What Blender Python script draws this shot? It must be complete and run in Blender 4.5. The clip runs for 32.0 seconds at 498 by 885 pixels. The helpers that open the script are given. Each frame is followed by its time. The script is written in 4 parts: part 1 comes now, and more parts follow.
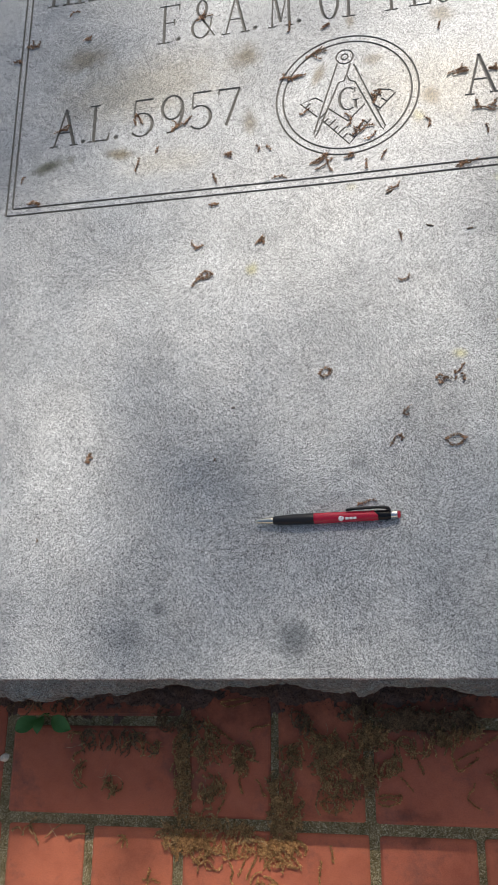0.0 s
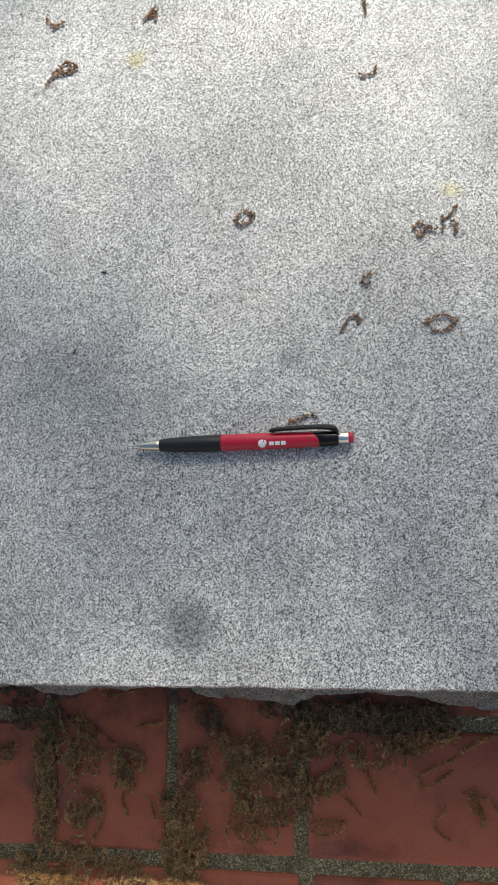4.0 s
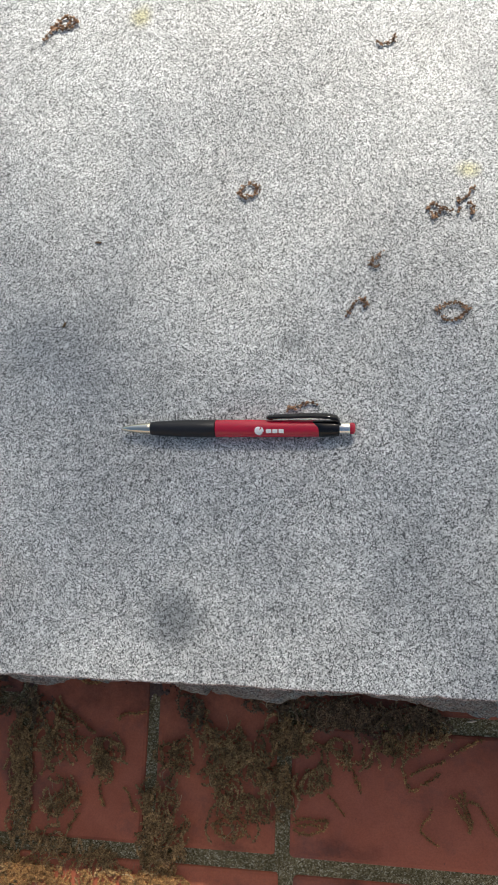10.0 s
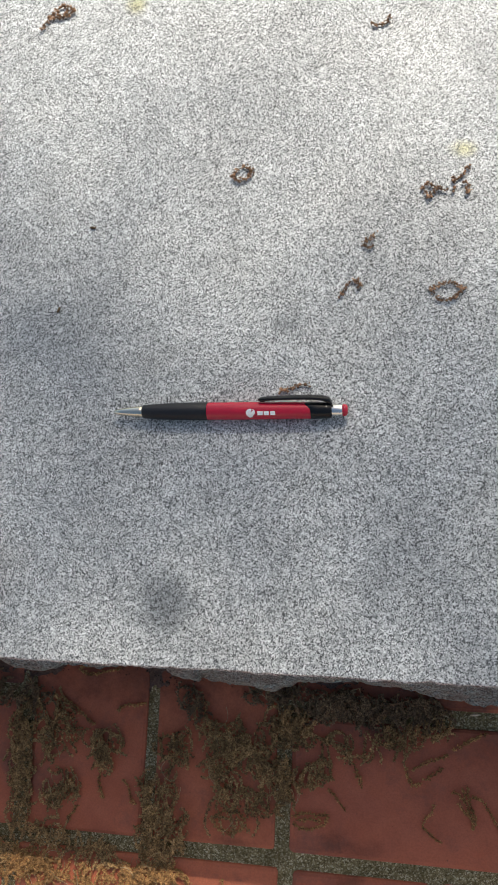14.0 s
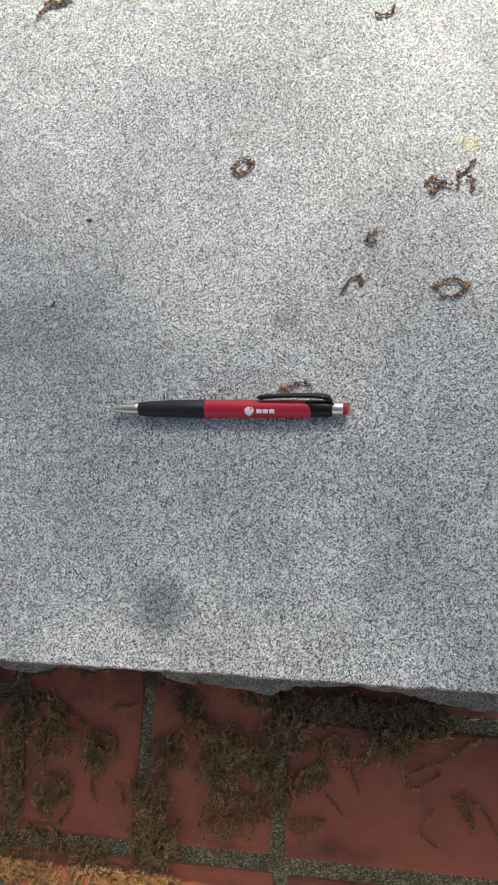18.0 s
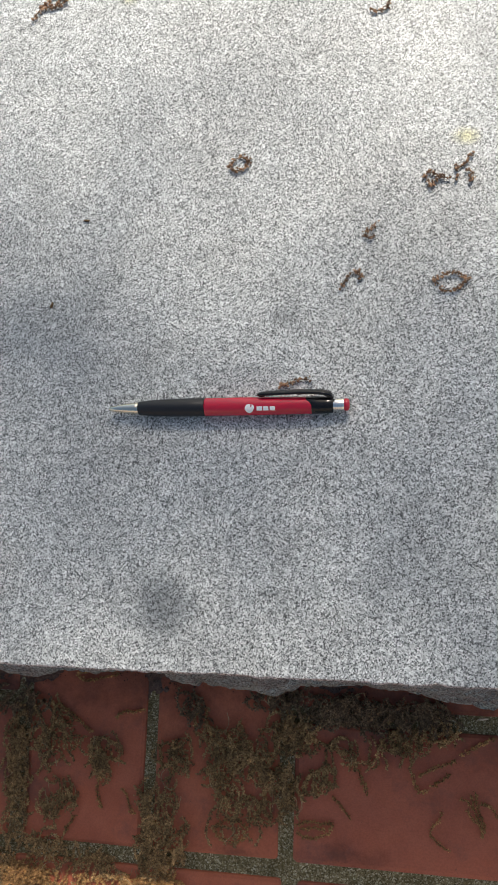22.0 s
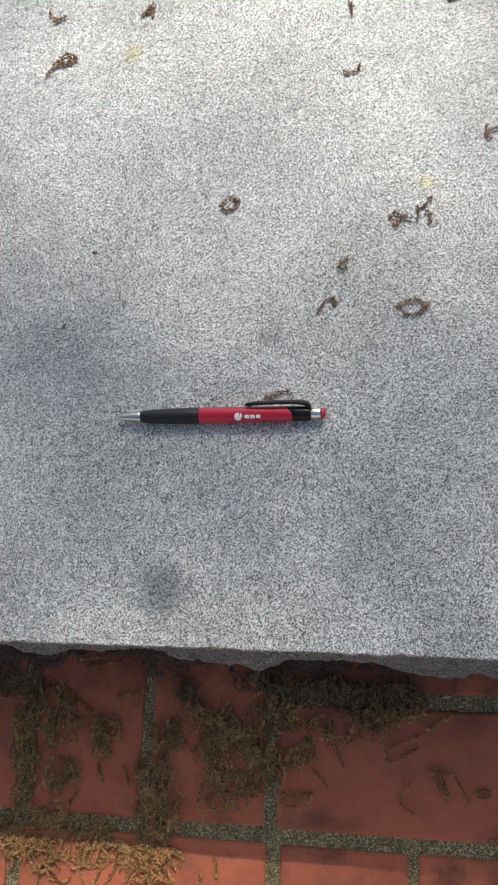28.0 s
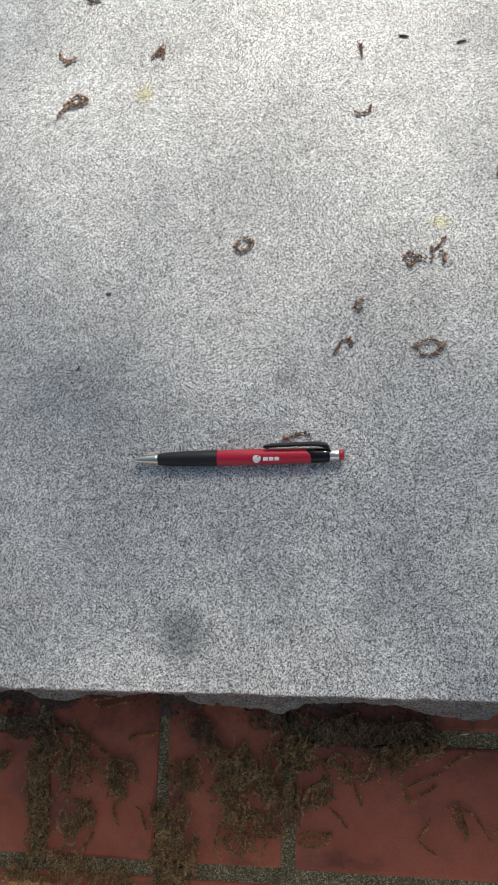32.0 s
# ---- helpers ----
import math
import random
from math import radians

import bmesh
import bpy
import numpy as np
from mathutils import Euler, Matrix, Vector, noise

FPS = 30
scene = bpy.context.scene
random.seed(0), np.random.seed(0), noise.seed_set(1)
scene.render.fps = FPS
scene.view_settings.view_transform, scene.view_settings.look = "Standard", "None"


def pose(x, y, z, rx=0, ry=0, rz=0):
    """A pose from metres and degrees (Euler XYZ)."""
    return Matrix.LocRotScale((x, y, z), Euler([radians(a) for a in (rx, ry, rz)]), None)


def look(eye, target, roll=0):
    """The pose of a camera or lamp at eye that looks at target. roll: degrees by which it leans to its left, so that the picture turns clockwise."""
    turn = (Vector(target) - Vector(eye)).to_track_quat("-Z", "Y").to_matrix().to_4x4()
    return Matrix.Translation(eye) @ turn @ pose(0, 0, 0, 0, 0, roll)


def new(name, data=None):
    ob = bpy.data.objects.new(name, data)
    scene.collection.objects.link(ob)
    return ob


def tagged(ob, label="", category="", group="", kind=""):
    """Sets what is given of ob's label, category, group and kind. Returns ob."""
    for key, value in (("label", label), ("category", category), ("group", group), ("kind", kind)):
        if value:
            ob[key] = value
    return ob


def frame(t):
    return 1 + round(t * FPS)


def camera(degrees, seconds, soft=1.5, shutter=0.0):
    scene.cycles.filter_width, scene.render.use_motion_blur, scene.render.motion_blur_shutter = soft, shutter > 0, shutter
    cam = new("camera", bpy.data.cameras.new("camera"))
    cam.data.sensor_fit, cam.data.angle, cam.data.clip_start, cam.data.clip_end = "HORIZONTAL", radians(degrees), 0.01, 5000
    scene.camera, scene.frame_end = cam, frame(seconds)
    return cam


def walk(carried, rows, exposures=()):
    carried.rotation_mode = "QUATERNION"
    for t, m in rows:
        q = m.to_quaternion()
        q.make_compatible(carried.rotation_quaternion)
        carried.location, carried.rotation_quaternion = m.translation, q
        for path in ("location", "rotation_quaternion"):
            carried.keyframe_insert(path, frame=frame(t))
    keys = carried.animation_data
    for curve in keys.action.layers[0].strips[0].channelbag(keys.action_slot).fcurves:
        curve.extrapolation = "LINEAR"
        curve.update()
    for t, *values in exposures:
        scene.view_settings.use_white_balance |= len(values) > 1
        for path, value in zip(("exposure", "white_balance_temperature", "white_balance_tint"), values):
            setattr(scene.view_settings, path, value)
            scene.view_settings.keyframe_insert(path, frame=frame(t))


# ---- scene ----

# ---------------------------------------------------------------- camera
cam = camera(33.12, 32.0, soft=1.75)
# seconds, x, y, z in metres, turn about x, y, z in degrees
PATH = [
    (0, 0.1041, -0.1864, 0.9756, 18.27, 12.80, 0.43),
    (0.5, 0.0733, -0.1684, 0.9275, 15.35, 7.27, -2.70),
    (1, 0.0857, -0.1444, 0.8408, 13.29, 8.47, -2.30),
    (1.5, 0.0883, -0.1253, 0.7745, 12.26, 9.22, -1.44),
    (2, 0.0900, -0.1168, 0.7301, 12.18, 9.67, -0.57),
    (2.5, 0.0875, -0.1089, 0.7148, 11.74, 9.13, -0.24),
    (4.5, 0.0916, -0.1024, 0.6882, 10.94, 9.56, 0.14),
    (5, 0.0912, -0.0937, 0.6856, 9.93, 9.41, 0.23),
    (5.5, 0.1021, -0.0978, 0.6840, 10.48, 10.24, 0.27),
    (6, 0.0985, -0.1007, 0.6844, 10.90, 9.82, 0.84),
    (6.5, 0.0951, -0.1013, 0.6797, 11.08, 9.48, 1.24),
    (7, 0.0986, -0.1010, 0.6811, 11.05, 9.62, 1.26),
    (7.5, 0.0951, -0.1050, 0.6779, 11.40, 9.41, 1.50),
    (8, 0.0864, -0.1010, 0.6724, 10.96, 8.77, 1.47),
    (8.5, 0.0895, -0.0979, 0.6695, 10.57, 9.09, 1.41),
    (9, 0.0955, -0.0927, 0.6691, 10.05, 9.60, 1.54),
    (9.5, 0.0869, -0.0938, 0.6651, 10.02, 8.85, 2.04),
    (10, 0.0850, -0.0940, 0.6677, 10.07, 8.61, 2.15),
    (10.5, 0.0873, -0.1034, 0.6655, 10.89, 8.88, 2.15),
    (11, 0.0910, -0.1073, 0.6706, 11.32, 9.17, 2.25),
    (11.5, 0.0907, -0.1092, 0.6709, 11.51, 9.09, 2.37),
    (12, 0.0926, -0.1090, 0.6671, 11.51, 9.47, 2.59),
    (12.5, 0.0947, -0.1084, 0.6627, 11.66, 9.72, 2.77),
    (13, 0.0974, -0.1116, 0.6587, 11.59, 9.81, 2.76),
    (13.5, 0.1038, -0.1160, 0.6613, 11.83, 10.17, 2.42),
    (14, 0.1056, -0.1093, 0.6561, 10.90, 10.49, 2.43),
    (14.5, 0.1051, -0.1108, 0.6534, 11.07, 10.50, 2.55),
    (16.5, 0.1010, -0.1063, 0.6475, 10.84, 10.00, 2.75),
    (17, 0.0993, -0.1071, 0.6499, 10.95, 9.79, 2.91),
    (17.5, 0.1019, -0.1037, 0.6450, 10.49, 10.14, 2.84),
    (18, 0.1016, -0.1060, 0.6460, 10.71, 10.08, 2.79),
    (18.5, 0.0984, -0.1058, 0.6459, 10.78, 9.82, 2.90),
    (19, 0.0969, -0.1017, 0.6429, 10.41, 9.65, 2.90),
    (19.5, 0.0987, -0.1025, 0.6419, 10.53, 9.87, 2.68),
    (20, 0.1022, -0.1062, 0.6445, 11.02, 10.25, 2.44),
    (20.5, 0.1026, -0.1124, 0.6451, 11.58, 10.29, 2.62),
    (21, 0.1093, -0.1129, 0.6475, 11.48, 10.90, 2.40),
    (21.5, 0.1049, -0.1154, 0.6438, 11.57, 10.54, 1.97),
    (22, 0.1036, -0.1124, 0.6404, 11.28, 10.61, 2.01),
    (22.5, 0.1008, -0.1074, 0.6349, 10.53, 10.44, 2.06),
    (23, 0.1033, -0.1071, 0.6301, 10.26, 10.65, 2.00),
    (23.5, 0.1014, -0.1137, 0.6306, 10.80, 10.51, 1.97),
    (24, 0.1021, -0.1113, 0.6292, 10.56, 10.34, 2.01),
    (24.5, 0.1072, -0.1110, 0.6288, 10.18, 10.11, 1.92),
    (25, 0.1018, -0.1157, 0.6286, 10.66, 9.44, 2.04),
    (25.5, 0.0997, -0.1135, 0.6301, 10.50, 9.20, 2.04),
    (27.5, 0.1002, -0.1211, 0.6432, 11.69, 9.25, 2.20),
    (28, 0.1144, -0.1368, 0.7070, 12.66, 9.60, 1.84),
    (28.5, 0.1387, -0.1654, 0.8705, 13.42, 9.52, 0.20),
    (29, 0.1192, -0.1770, 0.9366, 13.23, 7.82, -1.59),
    (29.5, 0.1103, -0.1877, 0.9567, 15.22, 7.07, -1.79),
    (30, 0.1028, -0.1862, 0.9406, 15.60, 7.47, -1.38),
    (30.5, 0.0774, -0.1738, 0.8237, 16.40, 6.90, -0.80),
    (31, 0.0871, -0.1500, 0.7467, 15.44, 8.36, 0.00),
    (31.5, 0.0914, -0.1311, 0.7339, 14.22, 8.62, 0.73),
    (32, 0.0958, -0.1193, 0.7126, 13.55, 9.08, 1.03),
]
EXPOSURES = [(0.0, -0.17, 6850, 7), (1.0, -0.03, 6900, 3), (2.0, 0.02, 6900, 3), (5.0, 0.04, 7000, 5), (13.0, 0.08, 7000, 5), (20.0, 0.04, 7000, 5), (23.0, 0.13, 7050, 5), (25.0, 0.16, 6950, 5), (28.0, 0.05, 6950, 5), (29.5, -0.22, 6950, 5), (30.0, -0.19, 6950, 5), (31.0, -0.03, 6950, 5), (32.0, -0.06, 6950, 5)]
walk(cam, [(t, pose(x, y, z, a, b, c)) for t, x, y, z, a, b, c in PATH], EXPOSURES)

# ---------------------------------------------------------------- light
SUN_UP, SUN_TURN = radians(45), radians(14)
SUN_WAY = Vector((math.sin(SUN_TURN) * math.cos(SUN_UP), math.cos(SUN_TURN) * math.cos(SUN_UP), math.sin(SUN_UP)))

world = bpy.data.worlds.new("world")
scene.world = world
world.use_nodes = True
sky = world.node_tree.nodes.new("ShaderNodeTexSky")
sky.sky_type = "NISHITA"
sky.sun_disc = False
sky.sun_elevation, sky.sun_rotation = SUN_UP, SUN_TURN
sky.air_density, sky.dust_density, sky.ozone_density = 1.0, 2.0, 0.3
back = world.node_tree.nodes["Background"]
back.inputs[1].default_value = 0.15
world.node_tree.links.new(sky.outputs[0], back.inputs[0])

lamp = bpy.data.lights.new("sun", "SUN")
lamp.energy, lamp.angle, lamp.color = 5.0, radians(0.53), (1.0, 0.948, 0.932)
sun = new("sun", lamp)
sun.matrix_world = look(SUN_WAY * 30, (0, 0, 0))

TOP = 0.1707        # the slab's upper face above the bricks
EDGE = -0.1522      # its front edge


# ---------------------------------------------------------------- materials
class Nodes:
    """A small writer of node materials."""

    def __init__(self, name):
        self.mat = bpy.data.materials.new(name)
        self.mat.use_nodes = True
        self.tree = self.mat.node_tree
        self.bsdf = self.tree.nodes["Principled BSDF"]
        self.where = self.add("ShaderNodeTexCoord").outputs["Object"]

    def add(self, kind):
        return self.tree.nodes.new(kind)

    def put(self, value, socket):
        if isinstance(value, bpy.types.NodeSocket):
            self.tree.links.new(value, socket)
        elif isinstance(value, tuple) and len(value) == 3 and socket.type == "RGBA":
            socket.default_value = (*value, 1)
        else:
            socket.default_value = value

    def world_place(self):
        return self.add("ShaderNodeNewGeometry").outputs["Position"]

    def noise(self, scale, detail=4, rough=0.55, where=None, kind="ShaderNodeTexNoise"):
        n = self.add(kind)
        self.put(where or self.where, n.inputs["Vector"])
        n.inputs["Scale"].default_value = scale
        n.inputs["Detail"].default_value = detail
        n.inputs["Roughness"].default_value = rough
        return n.outputs[0]

    def cells(self, scale, where=None, out="Color"):
        n = self.add("ShaderNodeTexVoronoi")
        self.put(where or self.where, n.inputs["Vector"])
        n.inputs["Scale"].default_value = scale
        return n.outputs[out]

    def ramp(self, value, stops, constant=False):
        n = self.add("ShaderNodeValToRGB")
        if constant:
            n.color_ramp.interpolation = "CONSTANT"
        e = n.color_ramp.elements
        while len(e) < len(stops):
            e.new(0.5)
        for el, (at, c) in zip(e, stops):
            el.position = at
            el.color = (*c, 1) if isinstance(c, tuple) else (c, c, c, 1)
        self.put(value, n.inputs[0])
        return n.outputs[0]

    def mix(self, fac, a, b, how="MIX"):
        n = self.add("ShaderNodeMix")
        n.data_type, n.blend_type = "RGBA", how
        self.put(fac, n.inputs[0])
        self.put(a, n.inputs[6])
        self.put(b, n.inputs[7])
        return n.outputs[2]

    def math(self, how, a, b=0.0, c=0.0):
        n = self.add("ShaderNodeMath")
        n.operation = how
        for v, s in zip((a, b, c), n.inputs):
            self.put(v, s)
        return n.outputs[0]

    def spot(self, where, x, y, rx, ry, turn=0.0, rag=0.5):
        """1 inside a ragged round patch about (x, y) in metres, fading to 0."""
        m = self.add("ShaderNodeMapping")
        m.vector_type = "TEXTURE"
        self.put(where, m.inputs[0])
        m.inputs["Location"].default_value = (x, y, 0)
        m.inputs["Rotation"].default_value = (0, 0, radians(turn))
        m.inputs["Scale"].default_value = (rx, ry, 1000)
        n = self.add("ShaderNodeVectorMath")
        n.operation = "LENGTH"
        self.put(m.outputs[0], n.inputs[0])
        far = self.math("MULTIPLY_ADD", self.noise(55, 5, 0.7, where), rag * 2, n.outputs["Value"])
        r = self.add("ShaderNodeMapRange")
        r.interpolation_type = "SMOOTHSTEP"
        self.put(far, r.inputs[0])
        for s, v in zip(r.inputs[1:5], (1.0 + rag * 1.1, 0.25 + rag * 0.7, 0.0, 1.0)):
            s.default_value = v
        return r.outputs[0]

    def bump(self, height, strength, distance):
        n = self.add("ShaderNodeBump")
        n.inputs["Strength"].default_value = strength
        n.inputs["Distance"].default_value = distance
        self.put(height, n.inputs["Height"])
        self.put(n.outputs[0], self.bsdf.inputs["Normal"])

    def done(self, color, rough=0.6, metal=0.0, spec=0.5):
        self.put(color, self.bsdf.inputs["Base Color"])
        self.put(rough, self.bsdf.inputs["Roughness"])
        self.put(metal, self.bsdf.inputs["Metallic"])
        self.put(spec, self.bsdf.inputs["Specular IOR Level"])
        return self.mat


def granite(name, soiled_shaded=False):
    n = Nodes(name)
    p = n.world_place()
    warp = n.add("ShaderNodeVectorMath")
    warp.operation = "MULTIPLY_ADD"
    noise_col = n.add("ShaderNodeTexNoise")
    n.put(p, noise_col.inputs["Vector"])
    noise_col.inputs["Scale"].default_value = 1700
    noise_col.inputs["Detail"].default_value = 2
    n.put(noise_col.outputs["Color"], warp.inputs[0])
    warp.inputs[1].default_value = (0.0006, 0.0006, 0.0006)
    n.put(p, warp.inputs[2])
    q = warp.outputs[0]
    big = n.add("ShaderNodeSeparateColor")
    n.put(n.cells(1200, q), big.inputs[0])
    small = n.add("ShaderNodeSeparateColor")
    n.put(n.cells(1500, q), small.inputs[0])
    feld = n.ramp(big.outputs[0], [(0.0, 0.36), (0.20, 0.50), (0.42, 0.62), (0.66, 0.73), (0.86, 0.84)], True)
    mica = n.ramp(small.outputs[1], [(0.0, 0.09), (0.11, 0.26), (0.19, 0.60), (0.30, 1.0)], True)
    col = n.mix(1.0, feld, mica, "MULTIPLY")
    dark = n.ramp(big.outputs[1], [(0.0, 1.0), (0.12, 0.0)], True)
    col = n.mix(n.math("MULTIPLY", dark, 0.66), col, (0.10, 0.105, 0.11))
    tint = n.ramp(n.noise(9, 4, 0.6, p), [(0.3, (0.955, 0.982, 0.972)), (0.7, (0.98, 0.984, 0.952))])
    col = n.mix(1.0, col, tint, "MULTIPLY")
    mottle = n.ramp(n.noise(210, 3, 0.6, p), [(0.32, 0.86), (0.68, 1.08)])
    col = n.mix(1.0, col, mottle, "MULTIPLY")
    wear = n.ramp(n.noise(14, 6, 0.65, p), [(0.32, 0.80), (0.62, 1.0)])
    col = n.mix(1.0, col, wear, "MULTIPLY")
    blotch = n.ramp(n.noise(42, 6, 0.72, p), [(0.34, 0.87), (0.52, 1.0), (0.72, 1.05)])
    col = n.mix(1.0, col, blotch, "MULTIPLY")
    rough = n.ramp(n.noise(600, 2, 0.5, p), [(0.3, 0.34), (0.7, 0.52)])
    if soiled_shaded:
        # whole rough side multiplied darker: its shade is put into the colour
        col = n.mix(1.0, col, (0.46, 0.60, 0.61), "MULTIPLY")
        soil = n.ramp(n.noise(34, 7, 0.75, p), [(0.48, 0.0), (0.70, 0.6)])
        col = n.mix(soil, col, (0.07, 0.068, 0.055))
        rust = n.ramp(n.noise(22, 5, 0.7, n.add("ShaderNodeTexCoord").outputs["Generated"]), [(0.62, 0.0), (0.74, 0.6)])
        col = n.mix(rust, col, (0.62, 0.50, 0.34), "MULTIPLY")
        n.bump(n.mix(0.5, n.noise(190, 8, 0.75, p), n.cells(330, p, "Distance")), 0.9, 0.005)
    else:
        for x, y, rx, ry, turn, amount, c in SLAB_MARKS + LETTER_STAINS:
            col = n.mix(n.math("MULTIPLY", n.spot(p, x, y, rx, ry, turn), amount), col, c, "MULTIPLY")
        n.bump(n.mix(0.5, small.outputs[2], n.noise(1500, 2, 0.5, p)), 0.25, 0.0005)
    return n.done(col, rough, 0.0, 0.5)


GREY_SOIL, RUST, OCHRE = (0.30, 0.32, 0.34), (0.50, 0.425, 0.30), (1.0, 0.93, 0.50)
# x, y, half lengths, turn, amount, colour of the marks on the open part of the upper face
SLAB_MARKS = [
    (-0.033, -0.114, 0.032, 0.027, 10, 0.78, GREY_SOIL),
    (0.033, 0.056, 0.017, 0.013, 0, 0.42, GREY_SOIL),
    (-0.120, 0.060, 0.050, 0.030, 20, 0.18, GREY_SOIL),
    (-0.170, -0.085, 0.013, 0.013, 0, 0.60, GREY_SOIL),
    (-0.200, -0.105, 0.030, 0.022, 15, 0.25, GREY_SOIL),
    (-0.140, -0.095, 0.030, 0.030, 0, 0.22, (0.75, 0.66, 0.58)),
    (-0.310, 0.468, 0.009, 0.010, 0, 0.75, (0.36, 0.35, 0.26)),
    (0.110, -0.100, 0.050, 0.040, 0, 0.18, GREY_SOIL),
    (0.138, 0.166, 0.011, 0.008, 0, 0.81, OCHRE),
    (-0.079, 0.288, 0.011, 0.010, 0, 0.81, OCHRE),
    (0.034, 0.378, 0.009, 0.007, 0, 0.4, OCHRE),
    (0.193, 0.368, 0.010, 0.008, 0, 0.4, OCHRE),
]
# the same for the rusty stains about the inscription
LETTER_STAINS = [
    (-0.302, 0.620, 0.045, 0.030, 8, 0.84, RUST),
    (-0.340, 0.462, 0.034, 0.013, 14, 0.95, (0.24, 0.24, 0.16)),
    (-0.245, 0.466, 0.026, 0.014, -5, 1.00, RUST),
    (-0.090, 0.585, 0.028, 0.026, 0, 0.90, RUST),
    (-0.083, 0.486, 0.013, 0.024, 5, 0.80, RUST),
    (0.000, 0.538, 0.010, 0.022, -25, 0.90, RUST),
    (0.064, 0.549, 0.014, 0.012, 0, 0.70, RUST),
    (0.128, 0.487, 0.015, 0.020, 5, 1.00, RUST),
    (0.112, 0.462, 0.012, 0.012, 0, 0.63, OCHRE),
    (0.145, 0.600, 0.022, 0.018, -30, 0.90, RUST),
    (-0.22, 0.56, 0.16, 0.07, 5, 0.8, (0.90, 0.82, 0.68)),
    (0.14, 0.50, 0.13, 0.08, -10, 0.8, (0.91, 0.83, 0.70)),
    (-0.19, 0.445, 0.09, 0.025, 0, 0.5, (0.93, 0.84, 0.68)),
    (0.31, 0.52, 0.10, 0.06, 0, 0.5, (0.93, 0.85, 0.70)),
    (0.040, 0.612, 0.009, 0.018, 0, 0.80, RUST),
]

GRANITE = granite("granite")
SHADED_ROCK_FACE = granite("granite_rock_face_shaded", True)


def groove_dirt():
    n = Nodes("engraved_groove")
    p = n.world_place()
    col = n.ramp(n.noise(400, 5, 0.7, p), [(0.3, (0.075, 0.072, 0.066)), (0.7, (0.27, 0.26, 0.235))])
    return n.done(col, 0.9, 0, 0.2)


# x, y, half lengths, turn, amount of the black blotches and painted shade on the bricks
SOOT_AND_SHADE = [(0.156, -0.316, 0.012, 0.014, 0, 0.6), (0.202, -0.313, 0.016, 0.012, 20, 0.75), (0.178, -0.340, 0.030, 0.020, -30, 0.6), (0.222, -0.380, 0.014, 0.030, 0, 0.7),
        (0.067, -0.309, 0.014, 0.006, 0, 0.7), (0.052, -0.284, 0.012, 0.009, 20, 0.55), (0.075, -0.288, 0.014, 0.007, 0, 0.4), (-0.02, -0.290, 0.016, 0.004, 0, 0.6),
        # last three: shade along the slab's foot, painted into the clay
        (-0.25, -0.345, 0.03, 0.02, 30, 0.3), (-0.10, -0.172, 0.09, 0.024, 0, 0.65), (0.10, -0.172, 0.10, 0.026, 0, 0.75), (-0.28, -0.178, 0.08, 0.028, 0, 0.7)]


def brick_clay():
    n = Nodes("red_paving_brick")
    info = n.add("ShaderNodeObjectInfo").outputs["Random"]
    p = n.world_place()
    base = n.ramp(info, [(0.0, (0.485, 0.136, 0.075)), (0.5, (0.525, 0.157, 0.080)), (1.0, (0.435, 0.124, 0.078))])
    blotch = n.ramp(n.noise(22, 6, 0.65, p), [(0.3, (0.80, 0.76, 0.76)), (0.55, (1.0, 1.0, 1.0)), (0.8, (1.08, 1.0, 0.95))])
    col = n.mix(1.0, base, blotch, "MULTIPLY")
    grit = n.ramp(n.noise(700, 3, 0.6, p), [(0.3, 0.82), (0.6, 1.0)])
    col = n.mix(1.0, col, grit, "MULTIPLY")
    soot = n.ramp(n.noise(13, 7, 0.75, p), [(0.52, 0.0), (0.72, 0.75)])
    col = n.mix(soot, col, (0.09, 0.062, 0.055))
    fleck = n.ramp(n.noise(95, 5, 0.8, p), [(0.66, 0.0), (0.72, 0.8)])
    col = n.mix(fleck, col, (0.055, 0.04, 0.035))
    chalk = n.ramp(n.noise(70, 6, 0.8, n.add("ShaderNodeTexCoord").outputs["Object"]), [(0.70, 0.0), (0.76, 0.35)])
    col = n.mix(chalk, col, (0.50, 0.30, 0.20))
    for x, y, rx, ry, turn, amount in SOOT_AND_SHADE:
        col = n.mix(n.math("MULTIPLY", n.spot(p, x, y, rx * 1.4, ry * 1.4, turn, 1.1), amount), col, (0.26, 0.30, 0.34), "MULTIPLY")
    n.bump(n.noise(420, 6, 0.7, p), 0.30, 0.0012)
    return n.done(col, n.ramp(n.noise(60, 4, 0.6, p), [(0.3, 0.55), (0.7, 0.8)]), 0, 0.35)


def mortar_mix():
    n = Nodes("gritty_mortar")
    p = n.world_place()
    grain = n.add("ShaderNodeSeparateColor")
    n.put(n.cells(1150, p), grain.inputs[0])
    sand = n.ramp(grain.outputs[0], [(0.0, (0.12, 0.09, 0.043)), (0.4, (0.24, 0.186, 0.096)), (0.75, (0.36, 0.29, 0.16)), (0.93, (0.64, 0.57, 0.40))])
    moss = n.ramp(n.noise(45, 5, 0.65, p), [(0.40, 0.0), (0.68, 0.6)])
    col = n.mix(moss, sand, (0.08, 0.066, 0.028))
    n.bump(n.mix(0.5, grain.outputs[1], n.noise(300, 5, 0.7, p)), 0.8, 0.002)
    return n.done(col, 0.95, 0, 0.05)


